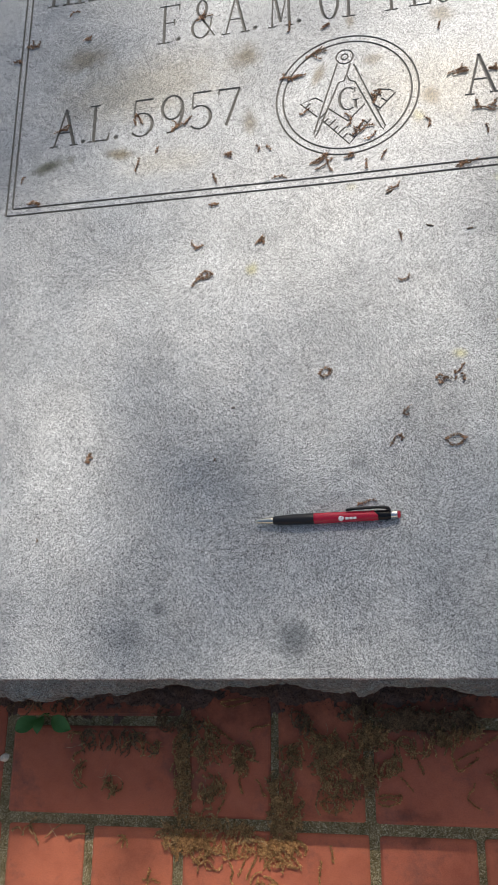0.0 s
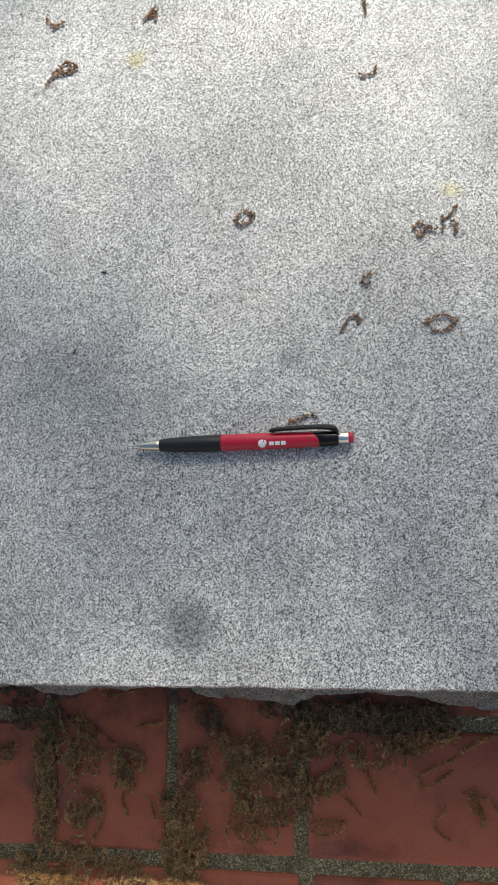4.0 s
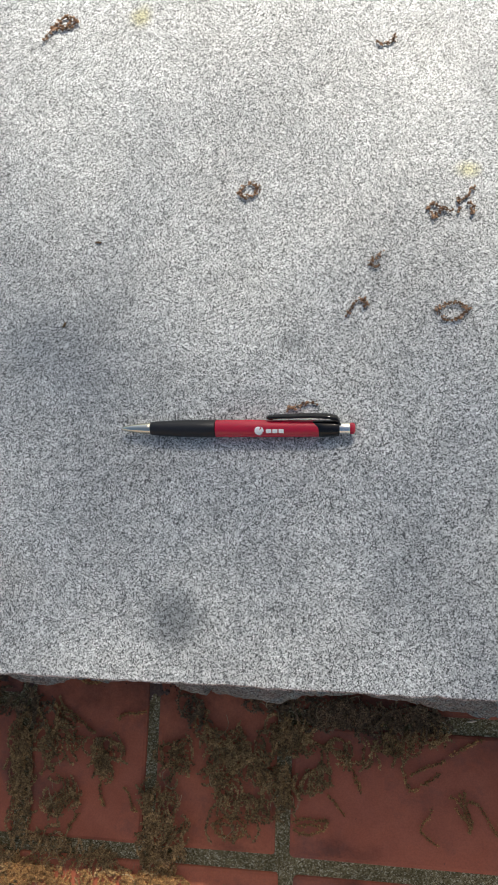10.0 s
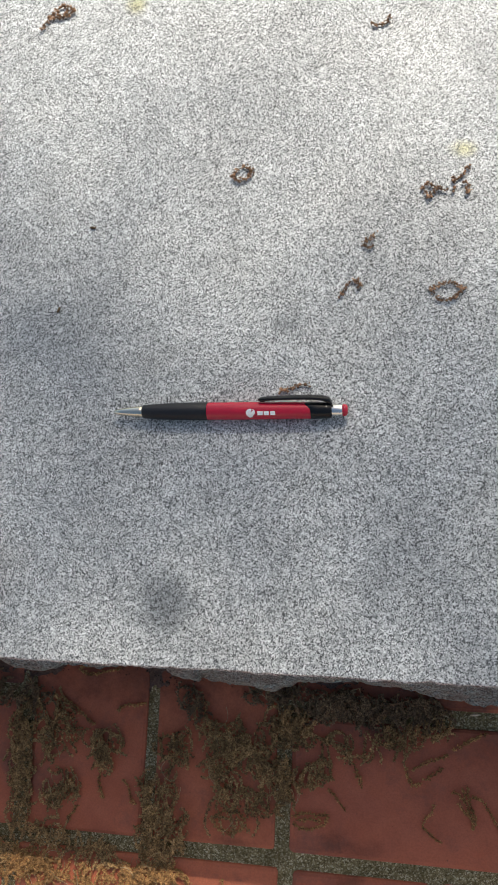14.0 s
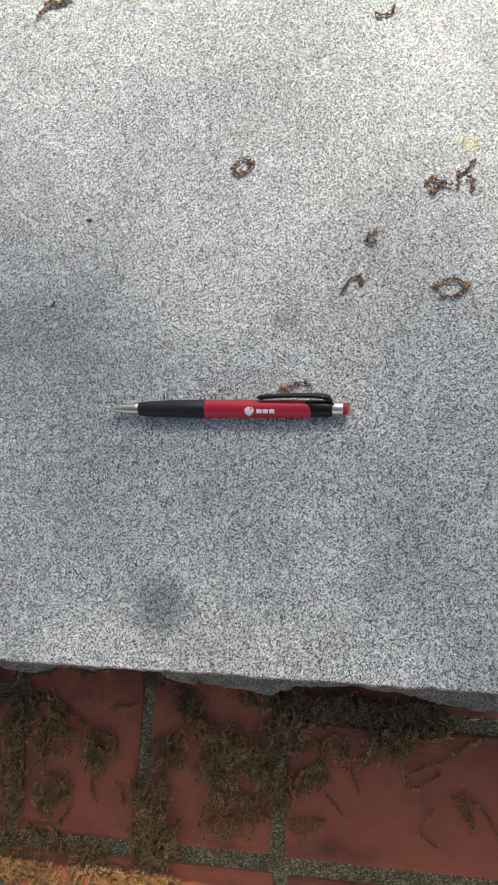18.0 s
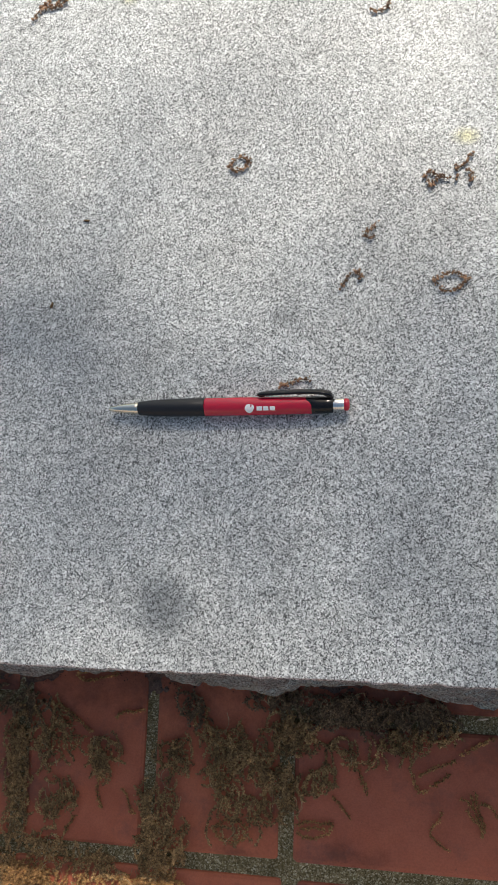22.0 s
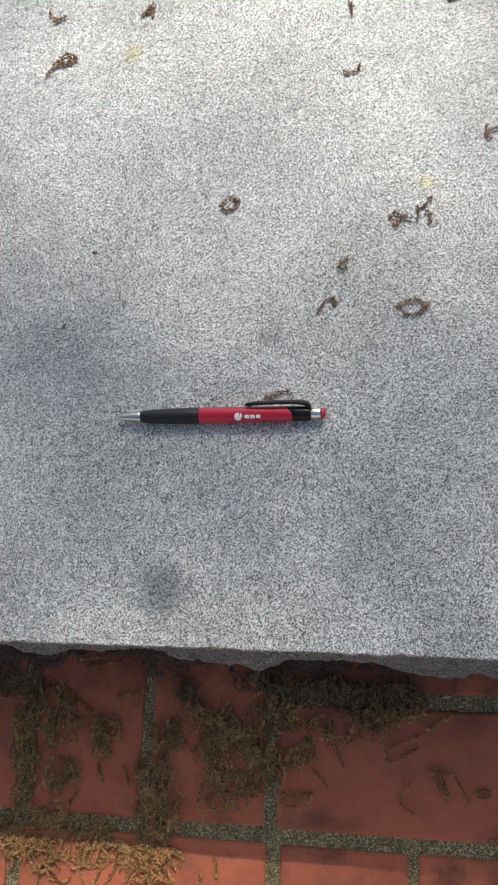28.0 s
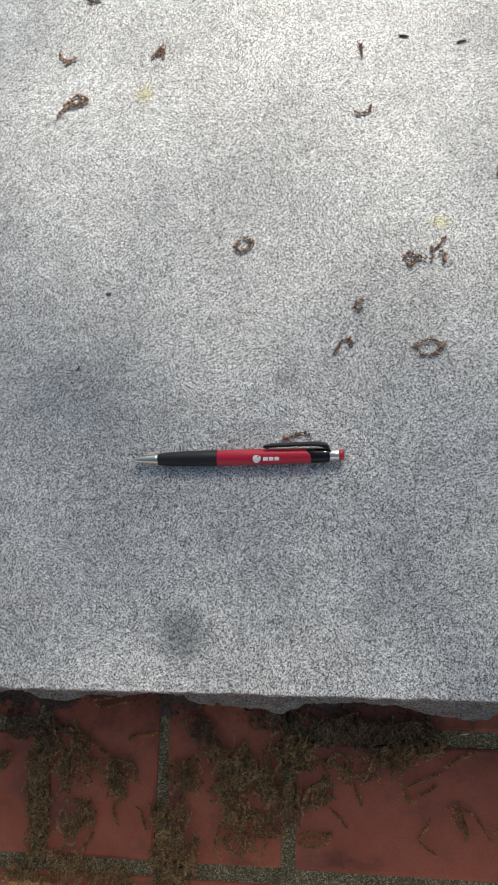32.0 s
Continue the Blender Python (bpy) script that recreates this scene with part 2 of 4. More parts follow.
def shade_soil():
    n = Nodes("shade_soil")
    p = n.world_place()
    # soil browns kept dark so that they also carry the foot's shade
    crumb = n.ramp(n.noise(420, 6, 0.75, p), [(0.30, (0.055, 0.034, 0.027)), (0.52, (0.13, 0.078, 0.058)), (0.75, (0.25, 0.165, 0.12))])
    col = n.mix(n.ramp(n.noise(30, 4, 0.6, p), [(0.45, 0.0), (0.7, 0.5)]), crumb, (0.20, 0.145, 0.13))
    n.bump(n.noise(500, 6, 0.75, p), 0.8, 0.002)
    return n.done(col, 0.92, 0, 0.15)


def litter_brown(name, a, b):
    n = Nodes(name)
    p = n.world_place()
    isl = n.add("ShaderNodeNewGeometry").outputs["Random Per Island"]
    col = n.mix(isl, a, b)
    col = n.mix(1.0, col, n.ramp(n.noise(500, 3, 0.6, p), [(0.3, 0.6), (0.7, 1.1)]), "MULTIPLY")
    col = n.mix(1.0, col, n.ramp(n.noise(110, 3, 0.6, p), [(0.35, 0.5), (0.65, 1.1)]), "MULTIPLY")
    return n.done(col, 0.85, 0, 0.25)


def glossy(name, color, rough, metal=0.0, spec=0.5, grain=0.0, coat=0.0):
    n = Nodes(name)
    n.bsdf.inputs["Coat Weight"].default_value, n.bsdf.inputs["Coat Roughness"].default_value = coat, 0.06
    p = n.world_place()
    col = n.mix(1.0, color, n.ramp(n.noise(260, 4, 0.6, p), [(0.35, 1.0 - grain), (0.65, 1.0)]), "MULTIPLY")
    r = n.ramp(n.noise(180, 4, 0.7, p), [(0.3, max(rough - 0.06, 0.04)), (0.7, rough + 0.08)])
    return n.done(col, r, metal, spec)


def leaf_green(name, a, b):
    n = Nodes(name)
    isl = n.add("ShaderNodeNewGeometry").outputs["Random Per Island"]
    col = n.mix(isl, a, b)
    col = n.mix(1.0, col, n.ramp(n.noise(120, 4, 0.6), [(0.3, 0.75), (0.7, 1.05)]), "MULTIPLY")
    return n.done(col, 0.5, 0, 0.4)


def bounce_timber():
    n = Nodes("bounce_wall_boards")
    p = n.world_place()
    m = n.add("ShaderNodeMapping")
    n.put(p, m.inputs[0])
    m.inputs["Scale"].default_value = (9, 9, 0.6)
    # greys picked for how much sunlight the added wall throws back
    col = n.ramp(n.noise(3, 6, 0.6, m.outputs[0]), [(0.3, (0.30, 0.28, 0.26)), (0.7, (0.46, 0.43, 0.40))])
    return n.done(col, 0.85, 0, 0.2)


BOUNCE_TIMBER = bounce_timber()
GROOVE = groove_dirt()
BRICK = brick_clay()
MORTAR = mortar_mix()
CATKIN = litter_brown("dry_catkin", (0.17, 0.092, 0.056), (0.66, 0.40, 0.24))
CATKIN_GOLD = litter_brown("golden_catkin", (0.38, 0.20, 0.088), (0.76, 0.43, 0.17))
# duller copy of the gold for litter out of the sun, shade in colour
CATKIN_SHADE_BROWN = litter_brown("shade_brown_catkin", (0.245, 0.142, 0.068), (0.74, 0.47, 0.215))
# darkest copy: the slab's shadow put into the catkin colour
CATKIN_DEEP_SHADE = litter_brown("deep_shade_catkin", (0.14, 0.09, 0.056), (0.46, 0.30, 0.17))
SHADE_SOIL = shade_soil()
SHADE_HUMUS = litter_brown("shade_humus", (0.04, 0.026, 0.02), (0.12, 0.075, 0.05))
GRIT = litter_brown("mortar_sand", (0.11, 0.08, 0.036), (0.66, 0.54, 0.32))
BARE_STALK = litter_brown("pale_stalk", (0.42, 0.30, 0.15), (0.70, 0.54, 0.32))
STALK = litter_brown("dry_stalk", (0.10, 0.06, 0.03), (0.2, 0.12, 0.06))
BARK = litter_brown("bark", (0.09, 0.07, 0.05), (0.16, 0.13, 0.10))
PEN_RED = glossy("red_plastic", (0.46, 0.010, 0.034), 0.16, 0, 0.4, 0.04, 0.4)
PEN_BLACK = glossy("black_plastic", (0.007, 0.007, 0.008), 0.16, 0, 0.25, 0.1, 0.15)
PEN_RUBBER = glossy("black_rubber", (0.013, 0.014, 0.017), 0.42, 0, 0.35, 0.1)
CHROME = glossy("chrome", (0.80, 0.78, 0.74), 0.16, 1.0)
NICKEL = glossy("brushed_nickel", (0.66, 0.62, 0.52), 0.10, 1.0)
WHITE_INK = glossy("white_ink", (0.85, 0.85, 0.85), 0.5)
LEAF = leaf_green("tree_leaf", (0.035, 0.075, 0.018), (0.08, 0.14, 0.03))
SEEDLING = leaf_green("seedling_leaf", (0.06, 0.18, 0.04), (0.09, 0.24, 0.06))
PEBBLE = glossy("pale_pebble", (0.80, 0.71, 0.57), 0.9, 0, 0.1, 0.3)


# ---------------------------------------------------------------- mesh helpers
def mesh_of(name, verts, faces, *mats):
    me = bpy.data.meshes.new(name)
    me.from_pydata([tuple(v) for v in verts], [], faces)
    for m in mats:
        me.materials.append(m)
    me.validate()
    me.update()
    return me


def smooth(me, on=True):
    me.polygons.foreach_set("use_smooth", [on] * len(me.polygons))
    return me


def part(name, data, parent, label=""):
    ob = new(name, data)
    ob.parent = parent
    return tagged(ob, label)


def turned(profile, sides=40):
    """Verts and faces of a solid turned about the x axis, from (x, radius) pairs; closed ends."""
    verts, faces = [], []
    for x, r in profile:
        for k in range(sides):
            a = 2 * math.pi * k / sides
            verts.append((x, r * math.cos(a), r * math.sin(a)))
    for i in range(len(profile) - 1):
        for k in range(sides):
            a, b = i * sides + k, i * sides + (k + 1) % sides
            faces.append((a, a + sides, b + sides, b))
    faces.append(tuple(range(sides)))
    faces.append(tuple(reversed(range((len(profile) - 1) * sides, len(profile) * sides))))
    return verts, faces


def tube(points, radii, sides=6):
    """Verts and faces of a closed tube along points."""
    verts, faces = [], []
    pts = [Vector(p) for p in points]
    for i, p in enumerate(pts):
        d = (pts[min(i + 1, len(pts) - 1)] - pts[max(i - 1, 0)]).normalized()
        u = d.orthogonal().normalized()
        w = d.cross(u)
        for k in range(sides):
            a = 2 * math.pi * k / sides
            verts.append(p + (u * math.cos(a) + w * math.sin(a)) * radii[i])
    for i in range(len(pts) - 1):
        for k in range(sides):
            a, b = i * sides + k, i * sides + (k + 1) % sides
            faces.append((a, b, b + sides, a + sides))
    faces.append(tuple(reversed(range(sides))))
    faces.append(tuple(range((len(pts) - 1) * sides, len(pts) * sides)))
    return verts, faces


def joined(pieces):
    verts, faces = [], []
    for v, f in pieces:
        n = len(verts)
        verts += [tuple(c) for c in v]
        faces += [tuple(i + n for i in face) for face in f]
    return verts, faces


# ---------------------------------------------------------------- ground and slab
def ground():
    far = 60.0
    ob = new("ground", mesh_of("ground", [(-far, -far, -0.0022), (far, -far, -0.0022), (far, far, -0.0022), (-far, far, -0.0022)], [(0, 1, 2, 3)], MORTAR))
    return tagged(ob, "gritty grey mortar bed with moss between red bricks", "pavement", kind="structure")


GROUND = ground()

# how far the rock-faced front stands out below the arris: x, millimetres
REACH = [(-0.8, 12.0), (-0.6, 17.0), (-0.45, 14.0), (-0.337, 22.1), (-0.31, 24.2), (-0.282, 20.5), (-0.254, 19.3),
         (-0.226, 16.1), (-0.199, 11.1), (-0.177, 8.5), (-0.16, 9.2), (-0.127, 13.4), (-0.105, 9.2), (-0.088, 6.8),
         (-0.072, 6.2), (-0.056, 7.4), (-0.033, 10.7), (-0.006, 14.7), (0.018, 18.2), (0.033, 13.2), (0.049, 8.9),
         (0.082, 8.8), (0.104, 11.8), (0.132, 16.3), (0.15, 18.6), (0.168, 14.9), (0.185, 16.2), (0.215, 20.1),
         (0.25, 14.4), (0.4, 17.7), (0.86, 12.7)]


def reach(x):
    xs, ys = zip(*REACH)
    return float(np.interp(x, xs, ys)) * 0.001 - 0.0030


def slab_body():
    """The granite slab: dressed top, rock-faced front that bulges out and then falls back."""
    x0, x1, back_y, thick = -0.80, 0.86, 1.45, 0.115
    steps, down = 720, 30
    verts, faces = [], []
    rows = []
    for i in range(steps + 1):
        x = x0 + (x1 - x0) * i / steps
        chip = 0.0005 * noise.noise((x * 60, 3.1, 0)) + 0.0006 * noise.noise((x * 240, 7.7, 0)) + 0.0005 * noise.cell((x * 110, 0.4, 3.0))
        deep = max(0.0, noise.noise((x * 16, 1.7, 0.3)) - 0.30) * 0.010 + max(0.0, noise.noise((x * 55, 4.7, 0.9)) - 0.35) * 0.007
        row = [(x, EDGE + 0.0010 + deep * 0.7 + chip * 0.7, TOP), (x, EDGE + chip + deep * 0.6, TOP - 0.0012 - deep)]
        for k in range(1, down + 1):
            v = k / down
            z = TOP - 0.0016 - deep * (1 - v) - v * (thick - 0.0016)
            u = max(0.0, min(1.0, (v - 0.04 - 0.05 * noise.noise((x * 40, 0.5, 8))) / 0.24))
            swell = u * u * (3 - 2 * u) if v < 0.48 else max(-0.6, 1 - (v - 0.48) / 0.12)
            out = reach(x + 0.004 * noise.noise((x * 90, v * 6, 9))) * swell
            near = noise.voronoi((x * 38 + 0.5 * v, v * 4.5, 5.5))[0]
            facet = -near[0] * 0.0075 + 0.0034 * noise.cell((x * 55, v * 7, 2.0)) - noise.voronoi((x * 130, v * 15, 2.5))[0][0] * 0.0028 + noise.noise((x * 300, v * 40, 4.5)) * 0.0016 + 0.0019
            away = 0.06 * max(0.0, v - 0.55)
            row.append((x, EDGE - out - facet * min(1, v * 5) * 0.8 + away, z))
        rows.append(list(range(len(verts), len(verts) + len(row))))
        verts += row
    n = len(verts)
    verts += [(x1, back_y, TOP), (x0, back_y, TOP), (x1, back_y, TOP - thick), (x0, back_y, TOP - thick)]
    for a, b in zip(rows, rows[1:]):
        for k in range(down + 1):
            faces.append((a[k], a[k + 1], b[k + 1], b[k]))
    rough = len(faces)
    faces.append(tuple(r[0] for r in rows) + (n, n + 1))
    faces.append(tuple(r[-1] for r in reversed(rows)) + (n + 3, n + 2))
    faces.append((n + 1, n + 3) + tuple(rows[0][::-1]))
    faces.append(tuple(rows[-1]) + (n + 2, n))
    faces.append((n + 1, n, n + 2, n + 3))
    me = mesh_of("slab", verts, faces, GRANITE, SHADED_ROCK_FACE, GROOVE)
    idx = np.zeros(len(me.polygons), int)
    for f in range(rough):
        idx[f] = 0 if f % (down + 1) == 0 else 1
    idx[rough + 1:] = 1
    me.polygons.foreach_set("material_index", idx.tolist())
    bm = bmesh.new()
    bm.from_mesh(me)
    bmesh.ops.recalc_face_normals(bm, faces=bm.faces)
    bm.to_mesh(me)
    bm.free()
    return me


# ---- the inscription, cut as V grooves
CUTS = []


def groove(points, widths, closed=False):
    """A V groove along points (metres, on the top) with the widths of its mouth in metres."""
    up, pts = 0.0012, [Vector(p) for p in points]
    n = len(pts)
    verts, faces = [], []
    for i, p in enumerate(pts):
        a = pts[(i - 1) % n] if closed or i else p
        b = pts[(i + 1) % n] if closed or i < n - 1 else p
        d = (b - a).normalized()
        side = Vector((-d.y, d.x))
        w = widths[i] / 2
        deep = min(w * 1.05, 0.0028)
        over = w * (1 + up / deep)
        jit = 0.10 * w * noise.noise((p.x * 600, p.y * 600, 1))
        for q, z in ((p + side * (over + jit), TOP + up), (p - side * (over - jit), TOP + up), (p, TOP - deep)):
            verts.append((q.x, q.y, z))
    for i in range(n if closed else n - 1):
        a, b = 3 * i, 3 * ((i + 1) % n)
        for k in range(3):
            m = (k + 1) % 3
            faces.append((a + k, b + k, b + m, a + m))
    if not closed:
        faces += [(0, 1, 2), (3 * n - 1, 3 * n - 2, 3 * n - 3)]
    CUTS.append((verts, faces))


def pit(x, y, r):
    """A round full stop, drilled as a cone."""
    up, deep, n = 0.0012, 0.0022, 12
    ring = [(x + r * (1 + up / deep) * math.cos(2 * math.pi * k / n), y + r * (1 + up / deep) * math.sin(2 * math.pi * k / n), TOP + up) for k in range(n)]
    CUTS.append((ring + [(x, y, TOP - deep)], [tuple(range(n))] + [(k, n, (k + 1) % n) for k in range(n)]))


def arc(cx, cy, rx, ry, a0, a1, n=14):
    return [(cx + rx * math.cos(radians(a0 + (a1 - a0) * i / n)), cy + ry * math.sin(radians(a0 + (a1 - a0) * i / n))) for i in range(n + 1)]


THIN, THICK = 0.043, 0.080


def swell_widths(points):
    """Thick where a curve runs up and down, thin where it runs across, as a Roman letter has it."""
    out = []
    for i in range(len(points)):
        a, b = Vector(points[max(i - 1, 0)]), Vector(points[min(i + 1, len(points) - 1)])
        d = (b - a).normalized()
        out.append(THIN + (THICK - THIN) * abs(d.y) ** 1.5)
    return out


def glyph(ch, w):
    """The strokes of a Roman capital or figure one unit high and w wide: (points, widths)."""
    s = []

    def line(x0, y0, x1, y1, a, b=None):
        s.append(([(x0, y0), (x1, y1)], [a, a if b is None else b]))

    def curve(points):
        s.append((points, swell_widths(points)))

    def serif(x, y, half=0.13):
        line(x - half, y, x + half, y, THIN)

    m = w / 2
    if ch == "A":
        line(0.07 * w, 0, m, 1, THIN * 1.2)
        line(m - 0.01, 1, w * 0.93, 0, THICK)
        line(0.26 * w, 0.36, 0.74 * w, 0.36, THIN)
        serif(0.07 * w, 0, 0.1), serif(w * 0.93, 0, 0.1)
    elif ch == "L":
        line(0.12, 0, 0.12, 1, THICK), serif(0.12, 1)
        line(0, 0.02, w, 0.02, THIN), line(w - 0.02, 0.0, w + 0.02, 0.2, THIN * 1.5, THIN)
    elif ch in "FE":
        line(0.12, 0, 0.12, 1, THICK)
        line(0, 0.98, w, 0.98, THIN), line(w, 1.0, w + 0.01, 0.84, THIN * 1.4, THIN)
        line(0.12, 0.52, w * 0.78, 0.52, THIN), line(w * 0.78, 0.61, w * 0.78, 0.43, THIN)
        if ch == "E":
            line(0, 0.02, w, 0.02, THIN), line(w, 0.0, w + 0.03, 0.18, THIN * 1.4, THIN)
        else:
            serif(0.12, 0)
    elif ch == "T":
        line(m, 0, m, 1, THICK), serif(m, 0), line(0, 0.98, w, 0.98, THIN)
    elif ch == "H":
        line(0.1, 0, 0.1, 1, THICK), line(w - 0.1, 0, w - 0.1, 1, THICK), line(0.1, 0.5, w - 0.1, 0.5, THIN)
        serif(0.1, 0), serif(w - 0.1, 0), serif(0.1, 1), serif(w - 0.1, 1)
    elif ch == "M":
        line(0.05, 0, 0.08, 1, THIN), line(0.08, 1, m, 0.1, THICK), line(m, 0.1, w - 0.07, 1, THIN), line(w - 0.07, 1, w - 0.05, 0, THICK)
        serif(0.05, 0, 0.08), serif(w - 0.05, 0, 0.08)
    elif ch == "O":
        curve(arc(m, 0.5, m - 0.04, 0.5, 90, 270)), curve(arc(m, 0.5, m - 0.04, 0.5, -90, 90))
    elif ch == "G":
        curve(arc(m, 0.5, m - 0.04, 0.5, 52, 305, 20)), line(w - 0.08, 0.06, w - 0.08, 0.42, THICK), serif(w - 0.08, 0.42, 0.12)
        line(w - 0.1, 0.98, w - 0.1, 0.76, THIN)
    elif ch == "D":
        line(0.12, 0, 0.12, 1, THICK), line(0, 0.98, 0.3, 0.98, THIN), line(0, 0.02, 0.3, 0.02, THIN)
        curve(arc(0.26, 0.5, w - 0.28, 0.48, -90, 90, 18))
    elif ch == "1":
        line(m, 0, m, 1, THICK), serif(m, 0), line(m, 1, m - 0.14, 0.9, THIN)
    elif ch == "5":
        line(0.1 * w, 0.98, 0.95 * w, 0.98, THICK * 0.65), line(0.12 * w, 1, 0.08 * w, 0.56, THIN)
        curve(arc(0.42 * w, 0.31, 0.52 * w, 0.31, 130, -140, 20))
    elif ch == "7":
        line(0, 0.97, w, 0.97, THICK * 0.7), line(0.0, 1.0, 0.0, 0.84, THIN), line(w, 0.97, 0.36 * w, 0, THIN * 1.3, THICK)
    elif ch == "9":
        curve(arc(m, 0.67, m - 0.03, 0.32, 20, 380, 24))
        curve(arc(0.34 * w, 0.60, 0.62 * w, 0.60, 12, -95, 14))
    elif ch == "&":
        curve(arc(0.42 * w, 0.77, 0.2 * w, 0.22, -60, 250, 16))
        line(0.30 * w, 0.62, 0.98 * w, 0.02, THICK, THIN)
        curve(arc(0.40 * w, 0.27, 0.38 * w, 0.27, 110, 330, 16))
        line(0.75 * w, 0.13, 0.86 * w, 0.5, THIN)
    return s


def letters(text, high, slope, x_ref, y_ref, weight=1.0):
    """text: (character, left side x, width in metres) rows on a baseline through (x_ref, y_ref)."""
    for ch, x, w in text:
        base = y_ref + slope * (x - x_ref)
        if ch == ".":
            pit(x, base + 0.06 * high, 0.0031)
            continue
        for pts, widths in glyph(ch, w / high):
            groove([(x + u * high, base + v * high + slope * u * high) for u, v in pts], [k * high * weight for k in widths])


letters([("A", -0.3367, 0.031), (".", -0.296, 0.005), ("L", -0.2885, 0.026), (".", -0.2524, 0.005), ("5", -0.232, 0.028), ("9", -0.195, 0.029),
         ("5", -0.157, 0.027), ("7", -0.1215, 0.026), ("A", 0.168, 0.0315), (".", 0.2085, 0.005), ("D", 0.2135, 0.031), (".", 0.2545, 0.005),
         ("1", 0.270, 0.018), ("9", 0.293, 0.029)], 0.0545, -0.0237, -0.3367, 0.4910)
letters([("F", -0.203, 0.026), (".", -0.1765, 0.005), ("&", -0.159, 0.030), ("A", -0.1165, 0.029), (".", -0.0771, 0.005), ("M", -0.0590, 0.028),
         (".", -0.0219, 0.005), ("O", 0.0025, 0.026), ("F", 0.0315, 0.024), ("F", 0.0825, 0.024), ("L", 0.1095, 0.026), ("O", 0.1375, 0.026)],
        0.060, -0.028, -0.196, 0.6252, 0.8)
letters([("T", -0.370, 0.030), ("H", -0.340, 0.029), ("E", -0.305, 0.021)], 0.060, -0.05, -0.355, 0.7192)

# the double frame line and the emblem of a square and a pair of compasses
for x_left, y_left, y_right, x_top in ((-0.3905, 0.3983, 0.3775, -0.3942), (-0.3828, 0.4072, 0.3870, -0.3858)):
    groove([(x_left, y_left), (0.0, (y_left + y_right) / 2 - 0.0015), (0.46, y_right)], [0.0027] * 3)
    groove([(x_left, y_left), (x_top, 0.74), (x_top - 0.002, 1.05)], [0.0027] * 3)
EMBLEM = Vector((0.0325, 0.505))
for r in (0.0830, 0.0750):
    groove([EMBLEM + Vector(p) for p in arc(0, 0, r, r, 0, 360 * 71 / 72, 71)], [0.0024] * 72, True)


def mark(*points, w=2.2):
    groove([EMBLEM + Vector(p) * 0.001 for p in points], [w * 0.001] * len(points))


for r in (4.0, 10.0):
    groove([EMBLEM + Vector((-0.0007, 0.0537)) + Vector(p) * 0.001 for p in arc(0, 0, r, r, 0, 345, 23)], [0.0021] * 24, True)
mark((-9.6, 45.5), (-38.8, -47.9), (-37.9, -54.5), (-34.4, -47.9), (-8.7, 17.7), (-2.3, 19.2), (1.1, 27.6), (6.1, 43.6))
mark((9.5, 41.7), (42.6, -51.3), (40.9, -56.6), (36.9, -50.3), (10.3, 16.0), (4.1, 18.8), (1.1, 26.4))
mark((-28, -6), (-36.4, 0.6), (-54.2, -5.1), (-34.6, -26.7), w=2.2)
mark((-30, -31), (1.4, -69.5), (27, -39.5))
mark((35, -30), (56.2, -7.9), (50.3, -3.0), (36.5, 0.3), (29.9, -6.9), w=2.2)
mark((-21.7, -16.7), (0.8, -38.1), (21.1, -17.5))
for k in range(9):
    t = 0.10 + k * 0.095
    if not 0.16 < t < 0.30:
        mark((-54 + 55.4 * t, -5 - 64.5 * t), (-54 + 55.4 * t + 6 + 3 * (k % 2), -5 - 64.5 * t + 5.5 + 3 * (k % 2)), w=2.3)
for k in range(6):
    t = 0.12 + k * 0.14
    if not 0.5 < t < 0.62:
        mark((1.4 + 54.8 * t, -69.5 + 61.6 * t), (1.4 + 54.8 * t - 6.5, -69.5 + 61.6 * t + 6), w=2.3)
for pts, widths in glyph("G", 0.74):
    groove([EMBLEM + Vector((-0.0095 + u * 0.030, -0.0225 + v * 0.031)) for u, v in pts], [k * 0.044 for k in widths])


def engraved(body):
    """Cuts the grooves out of the slab."""
    slab = new("granite_slab", body)
    cut = new("cutter", mesh_of("cutter", *joined(CUTS), GRANITE, SHADED_ROCK_FACE, GROOVE))
    cut.data.polygons.foreach_set("material_index", [2] * len(cut.data.polygons))
    bm = bmesh.new()
    bm.from_mesh(cut.data)
    bmesh.ops.recalc_face_normals(bm, faces=bm.faces)
    bm.to_mesh(cut.data)
    bm.free()
    mod = slab.modifiers.new("cut", "BOOLEAN")
    mod.object, mod.operation, mod.solver, mod.use_self = cut, "DIFFERENCE", "EXACT", True
    bpy.context.view_layer.update()
    me = bpy.data.meshes.new_from_object(slab.evaluated_get(bpy.context.evaluated_depsgraph_get()))
    slab.modifiers.clear()
    slab.data = me
    bpy.data.objects.remove(cut)
    return slab


SLAB = tagged(engraved(slab_body()), "grey speckled granite slab with engraved inscription and rock-faced edge", "stone slab")


def plinth():
    bm = bmesh.new()
    bmesh.ops.create_cube(bm, size=1.0, matrix=Matrix.Translation((0.03, 0.66, 0.028)) @ Matrix.Diagonal((1.52, 1.42, 0.056, 1)))
    bmesh.ops.bevel(bm, geom=bm.edges[:], offset=0.004, segments=2, affect="EDGES")
    me = bpy.data.meshes.new("plinth")
    bm.to_mesh(me)
    bm.free()
    me.materials.append(SHADED_ROCK_FACE)
    return tagged(new("plinth", me), "low grey stone plinth set back under the granite slab", "plinth")


plinth()


